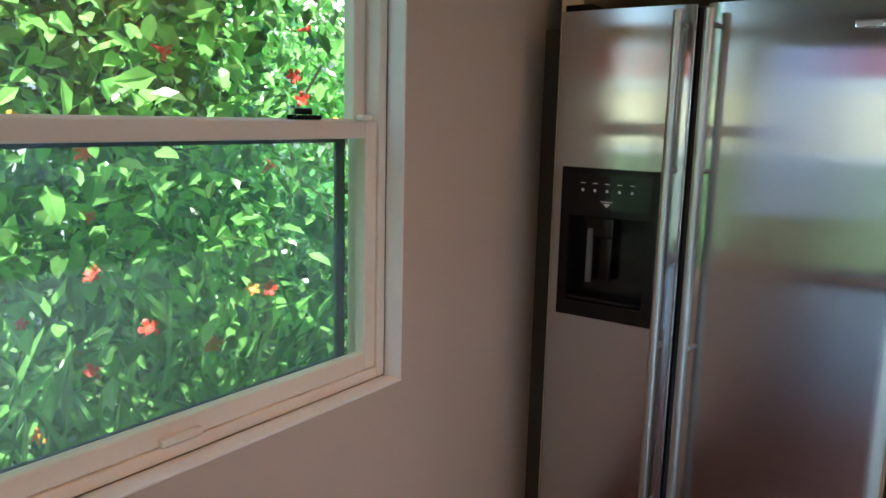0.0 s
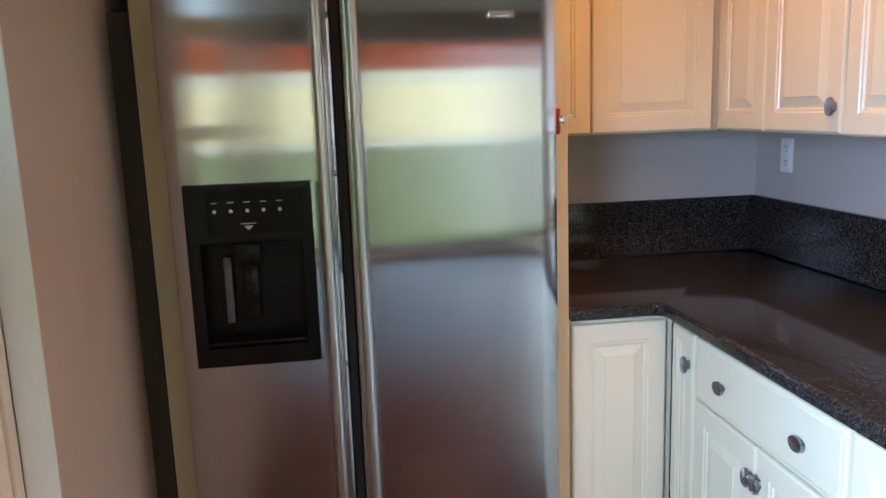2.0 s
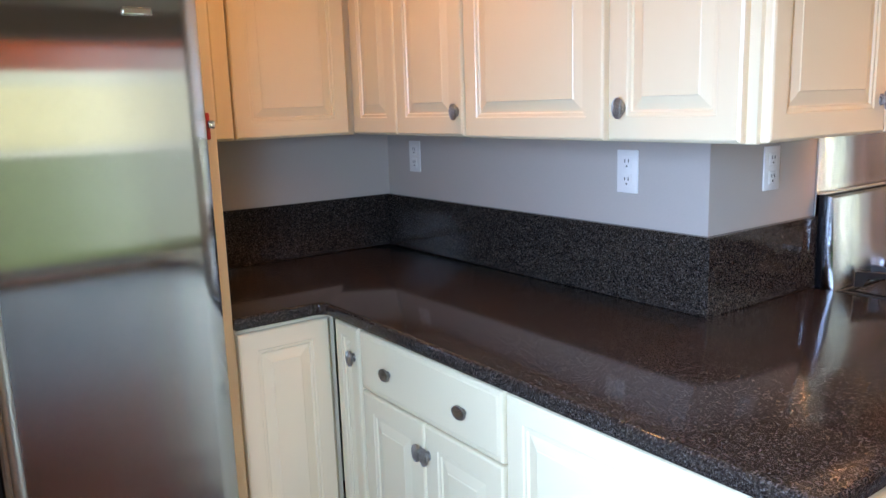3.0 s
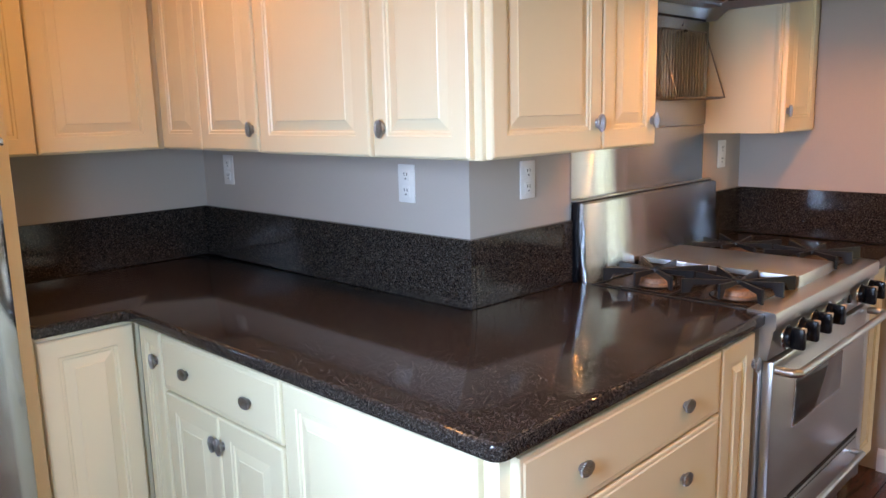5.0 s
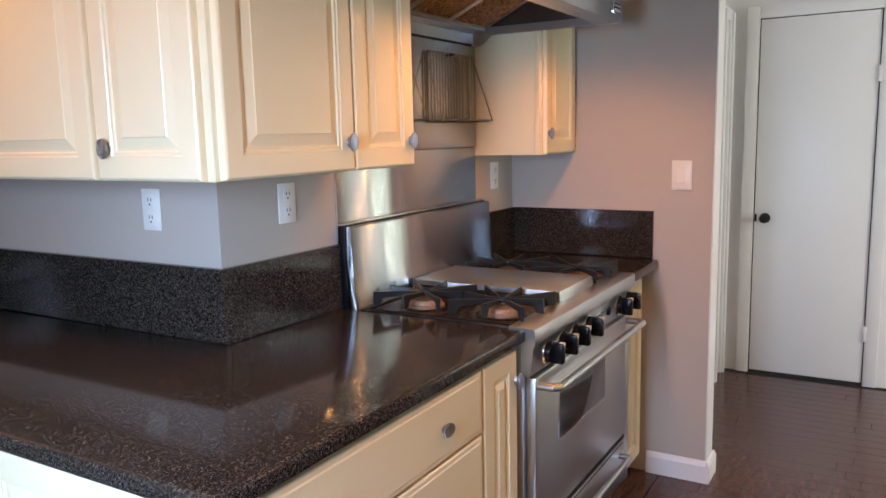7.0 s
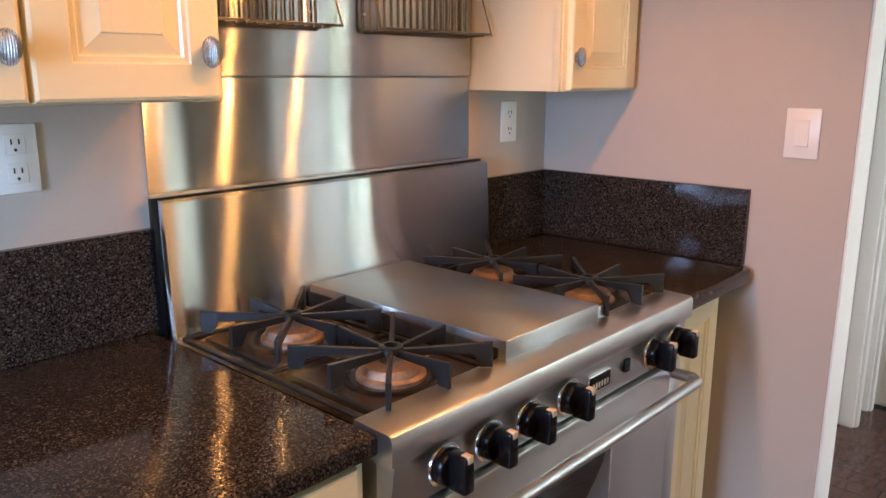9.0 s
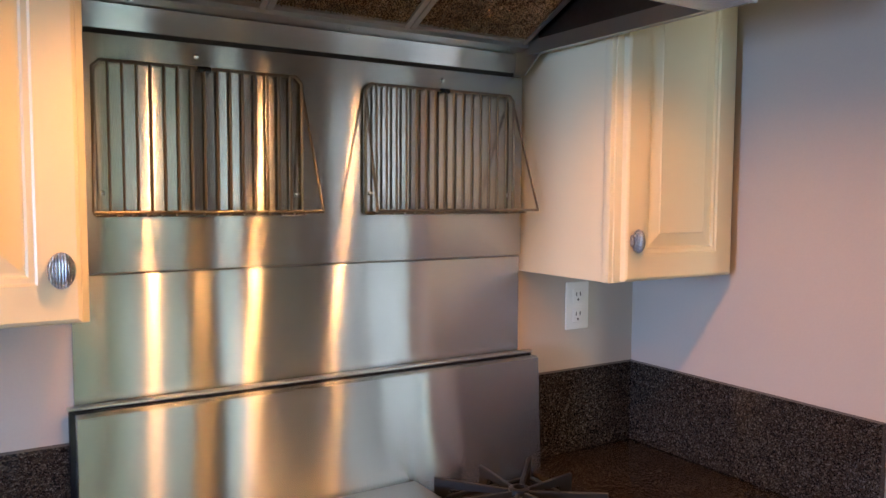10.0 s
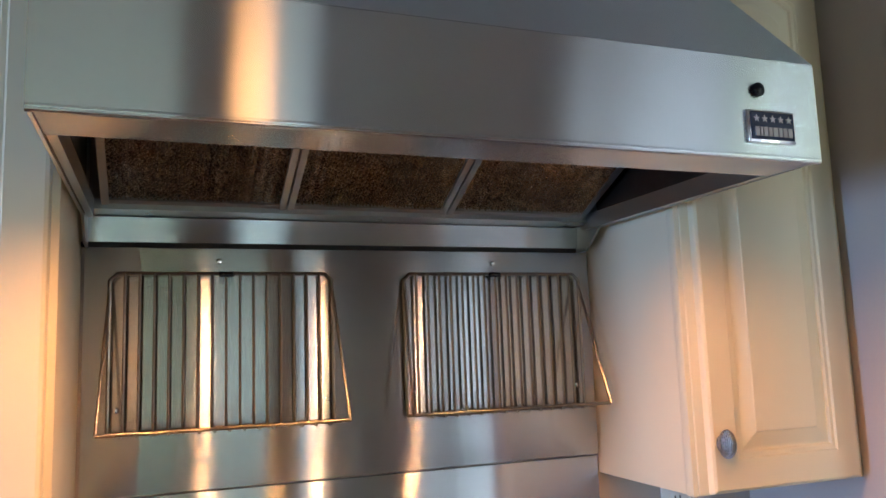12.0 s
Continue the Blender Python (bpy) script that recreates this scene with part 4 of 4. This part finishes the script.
for ps, x, a, b in ((low_s, XW - 0.072, WZ0 + 0.07, 1.396), (up_s, XW - 0.110, 1.43, WZ1 - 0.07)):
    g = V("pane", bx(x - 0.002, x + 0.002, W0 + 0.070, W1 - 0.070, a, b), GLASS, ps)
    g.visible_shadow = False
V("screen_frame", ring(XW - 0.148, XW - 0.138, W0 + 0.055, W1 - 0.055, WZ0 + 0.034, 1.41, 0.030, 0.02, 0.002), SCREEN_F)
sc = V("insect_screen", bx(XW - 0.1435, XW - 0.1425, W0 + 0.084, W1 - 0.084, WZ0 + 0.053, 1.385), SCREEN)
sc.visible_shadow = False
V("sash_lift", bx(XW - 0.056, XW - 0.040, 0.600, 0.690, 0.838, 0.852, 0.003), VINYL, low_s)
lt = V("sash_latch", bx(XW - 0.090, XW - 0.058, 0.955, 1.030, 1.4325, 1.443, 0.003), BLACK, low_s, "black sash latch")
V("latch_lever", bx(XW - 0.082, XW - 0.066, 0.970, 1.010, 1.4435, 1.457, 0.003), BLACK, lt)
V("tilt_latch", bx(XW - 0.085, XW - 0.060, 1.165, 1.200, 1.4325, 1.446, 0.005), PLATE, low_s)

# ---- south window ----
sw_ = thing("door_3", pose((S0 + S1) / 2, YS, SZ0), "wide glazed door with white frames to the garden", "door", "", "structure")
o = Vector(((S0 + S1) / 2, YS, SZ0))
bm = bmesh.new()
for x in (S0, (S0 + S1) / 2 - 0.025, S1 - 0.05, N0, N1 - 0.04):
    bx(x, x + 0.05, YS - 0.1, YS - 0.04, SZ0, SZ1, 0.003, bm=bm)
for z in (SZ0, SZ1 - 0.05):
    bx(S0 + 0.05, S1 - 0.05, YS - 0.098, YS - 0.042, z, z + 0.05, 0.003, bm=bm)
V("window_frame", bm, TRIM, sw_)
mid = (S0 + S1) / 2
for x0, x1 in ((S0 + 0.051, mid - 0.026), (mid + 0.026, S1 - 0.051), (N0 + 0.051, N1 - 0.041)):
    g = V("pane", bx(x0, x1, YS - 0.072, YS - 0.066, SZ0 + 0.051, SZ1 - 0.051), DIM_GLASS, sw_, "glass pane with a grey tint added to dim the garden")
    g.visible_shadow = False


# ---- hallway window ----
hw = thing("window_2", pose(5.06, (HW0 + HW1) / 2, HWZ0), "plain white framed hallway window", "window", "", "structure")
o = Vector((5.06, (HW0 + HW1) / 2, HWZ0))
V("window_frame", ring(5.03, 5.09, HW0 + 0.001, HW1 - 0.001, HWZ0 + 0.001, HWZ1 - 0.001, 0.045), TRIM, hw)
V("mullion", bx(5.035, 5.085, (HW0 + HW1) / 2 - 0.018, (HW0 + HW1) / 2 + 0.018, HWZ0 + 0.046, HWZ1 - 0.046, 0.003), TRIM, hw)
g = V("pane", bx(5.058, 5.062, HW0 + 0.047, HW1 - 0.047, HWZ0 + 0.047, HWZ1 - 0.047), GLASS, hw)
g.visible_shadow = False

# ---- garden ----
built("ground", bx(-400, 400, -400, 400, FZ - 0.5, FZ - 0.35), SOIL, "green lawn and low growth", "ground")


def leaves(name, count, box_, size, material, seed, label, clump=0.16, lean=(0, 0, 0), wide=0.27):
    """Many small folded leaves in clumps within a box, as one mass."""
    rng_ = np.random.default_rng(seed)
    x0, x1, y0, y1, z0, z1 = box_
    nc = max(12, count // 14)
    cen = rng_.uniform((x0, y0, z0), (x1, y1, z1), (nc, 3))
    pos = cen[rng_.integers(0, nc, count)] + rng_.normal(0, clump, (count, 3))
    ln = size * rng_.uniform(0.6, 1.35, count)
    d = rng_.normal(0, 1, (count, 3)) + np.array((0.5, -0.3, -0.5)) + np.array(lean)
    d /= np.linalg.norm(d, axis=1)[:, None]
    s = np.cross(d, rng_.normal(0, 0.5, (count, 3)) + np.array((0.3, 0, 1.0)))
    s /= np.linalg.norm(s, axis=1)[:, None]
    u = np.cross(s, d)
    L1, w = ln[:, None], ln[:, None] * wide
    v = np.stack([pos, pos + d * L1 * 0.35 + s * w + u * w * 0.35, pos + d * L1 * 0.75 + s * w * 0.7 + u * w * 0.2, pos + d * L1 - u * w * 0.3,
                  pos + d * L1 * 0.75 - s * w * 0.7 + u * w * 0.2, pos + d * L1 * 0.35 - s * w + u * w * 0.35, pos + d * L1 * 0.5 - u * w * 0.1], 1).reshape(-1, 3)
    b = np.arange(count)[:, None] * 7
    f = np.concatenate([b + np.array(q) for q in ((0, 1, 6), (1, 2, 6), (2, 3, 6), (3, 4, 6), (4, 5, 6), (5, 0, 6))])
    me = bpy.data.meshes.new(name)
    me.from_pydata(v.tolist(), [], f.tolist())
    me.materials.append(material)
    return tagged(new(name, me), label, "foliage", "", "stuff")


leaves("vine_leaves", 10500, (-1.75, -1.28, -0.4, 1.72, -0.3, 2.8), 0.080, LEAF, 1, "dense sunlit green trumpet vine leaves outside the window")
leaves("painted_shade_leaves", 9000, (-2.4, -1.85, -0.6, 1.9, -0.3, 3.0), 0.10, LEAF_SHADE, 2, "vine leaves behind the sunlit ones, shade painted into their green")
leaves("low_shrub_leaves", 3000, (-2.3, -1.6, 2.1, 4.2, -0.3, 1.15), 0.10, LEAF_SHADE, 6, "low shrubs beside the vine, shade painted into their green", 0.12)
leaves("shrub_leaves", 15000, (-5.2, -3.6, 2.6, 8.5, -0.3, 2.4), 0.12, LEAF, 3, "bright green shrubs further down the garden", 0.25)
leaves("grass_blades", 1500, (-1.35, -1.05, -0.2, 1.6, 0.0, 0.62), 0.24, LEAF, 5, "long arching grassy leaves below the window", 0.1, (0, 0, 1.6), 0.05)
bm = bmesh.new()
rnd2 = random.Random(7)
stems = thing("vine_stems", pose(-1.7, 1.2, FZ - 0.35), "thin woody vine stems among the leaves", "stems", "", "stuff")
for i in range(26):
    y, z = rnd2.uniform(-0.2, 2.6), rnd2.uniform(0.2, 1.6)
    p = [Vector((rnd2.uniform(-0.1, 0.35), y - 1.2, z))]
    for k in range(3):
        p.append(p[-1] + Vector((rnd2.uniform(-0.05, 0.05), rnd2.uniform(-0.18, 0.18), rnd2.uniform(0.08, 0.25))))
    tube(p, rnd2.uniform(0.003, 0.007), 6, bm=bm)
part("stem", bm, STEM, stems)


def flower_mesh(m):
    bm = lathe([(0.006, 0.0), (0.010, 0.03), (0.016, 0.055), (0.020, 0.060)], seg=10)
    for i in range(5):
        q = bmesh.new()
        vs = [q.verts.new(c) for c in ((0.012, -0.008, 0.058), (0.034, -0.015, 0.070), (0.046, 0, 0.066), (0.034, 0.015, 0.070), (0.012, 0.008, 0.058))]
        q.faces.new(vs)
        bmesh.ops.transform(q, matrix=Matrix.Rotation(i * 2 * math.pi / 5, 4, "Z"), verts=q.verts)
        t_ = mesh("tmp", q, m)
        bm.from_mesh(t_)
        bpy.data.meshes.remove(t_)
    return mesh("flower", bm, m)


FL = [flower_mesh(PETAL), flower_mesh(PETAL_O)]
for i in range(60):
    ob = new("flower", FL[1 if i % 6 == 5 else 0])
    s = rnd2.uniform(0.40, 0.75)
    ob.matrix_basis = pose(rnd2.uniform(-1.34, -1.16), rnd2.uniform(0.1, 2.1), rnd2.uniform(0.35, 2.2), rnd2.uniform(40, 120), rnd2.uniform(-30, 30), rnd2.uniform(20, 140)) @ Matrix.Diagonal((s, s, s, 1))
    tagged(ob, "orange trumpet flower on the vine" if i % 6 == 5 else "red trumpet flower on the vine", "flower", "trumpet flowers")
# neighbour's house
hs = thing("neighbour_house", pose(-9.0, 9.5, FZ + 0.15), "pale stucco neighbouring house with a white eave", "house")
part("wall", bx(-2.5, 0, -4, 5, -0.6, 2.6), STUCCO, hs)
part("roof", prism([(0.5, 2.6), (-1.2, 3.5), (-3.0, 2.6)], "y", -4.4, 5.4), STUCCO, hs)
part("fascia", bx(0.48, 0.52, -4.4, 5.4, 2.42, 2.62), TRIM, hs)
part("window", bx(-0.02, 0.02, -2.4, -1.2, 1.1, 2.1), GLASSD, hs)
# south garden, out of view: pieces added to fit bands reflected in the refrigerator
built("pale_band_strip", bx(-60, 60, -45, -39.5, FZ - 0.349, FZ - 0.33), STUCCO, "pale strip added for the bright line reflected in the refrigerator", "path")
built("hillside", prism([(-50, FZ - 0.35), (-72, 4.2), (-90, 3.0), (-90, FZ - 0.35)], "x", -90, 90), DRY, "far pale slope added for the pale band reflected in the refrigerator", "hill")
built("patio", bx(-4.4, 6.8, -5.4, -4.36, FZ - 0.349, FZ - 0.05, 0.01), PATIO, "grey concrete patio under a roof", "patio")
# Unseen roof, added to keep the sun off the floor inside the door.
pb = thing("sun_block_roof", pose(1.2, -6.4, FZ - 0.05), "unseen roof on two posts, added to block sun from the south door", "patio roof")
part("roof", bx(-4.4, 4.4, 0.1, 2.05, 2.50, 2.56), TERRA, pb)
# Height set to fit the orange band that the refrigerator reflects.
part("orange_band", bx(-4.4, 4.4, -0.006, -0.001, 2.09, 2.50), BAND_CLOTH, pb, "terracotta cloth added for the orange band reflected in the refrigerator")
for x in (-4.0, 4.0):
    part("post", bx(x - 0.07, x + 0.07, 0.11, 0.25, 0, 2.50, 0.01), TERRA, pb)
# recessed ceiling lamps
# The one at y -3.6 belongs to the added lamp, with no known fitting.
for x, y in ((0.82, 1.75), (0.82, 0.75), (1.25, -0.4), (2.33, -0.5), (0.6, -3.6)):
    cl = thing("recessed_light", pose(x, y, CZ), "recessed ceiling light with a white ring, lit warm", "ceiling light", "recessed lights")
    part("ring", lathe([(0.085, -0.006), (0.085, 0.0), (0.062, 0.0), (0.062, -0.006)], seg=28), TRIM, cl)
    part("diffuser", lathe([(0.061, -0.003), (0.061, -0.001), (0.02, -0.001)], seg=24), LAMP_ON, cl)

# ---- floor planks, laid along the hallway's width ----
for i in range(28):
    x0 = 2.62 + i * W
    if x0 > 4.95:
        break
    y = -1.9 - rnd.uniform(0, 0.6)
    while y < 0.59:
        y2 = min(y + 0.9, 0.595)
        ya = max(y, -1.66)
        hi = min(y2, 0.50) if x0 < XR + 0.12 else y2
        if hi > ya + 0.03:
            plank(x0, x0 + W, ya, hi)
        y = y2 if y2 < 0.595 else 9
bm = bx(-0.47, 2.615, -4.19, 2.68, FZ - 0.014, FZ)
bx(2.615, XR, 0.502, 1.19, FZ - 0.014, FZ, bm=bm)
bx(XR, 5.0, -3.18, -1.665, FZ - 0.014, FZ, bm=bm)
bx(2.615, XR, -4.19, -1.665, FZ - 0.014, FZ, bm=bm)
built("floor_boards", bm, PLANK, "dark wood floor in front of the cabinets", "floor")
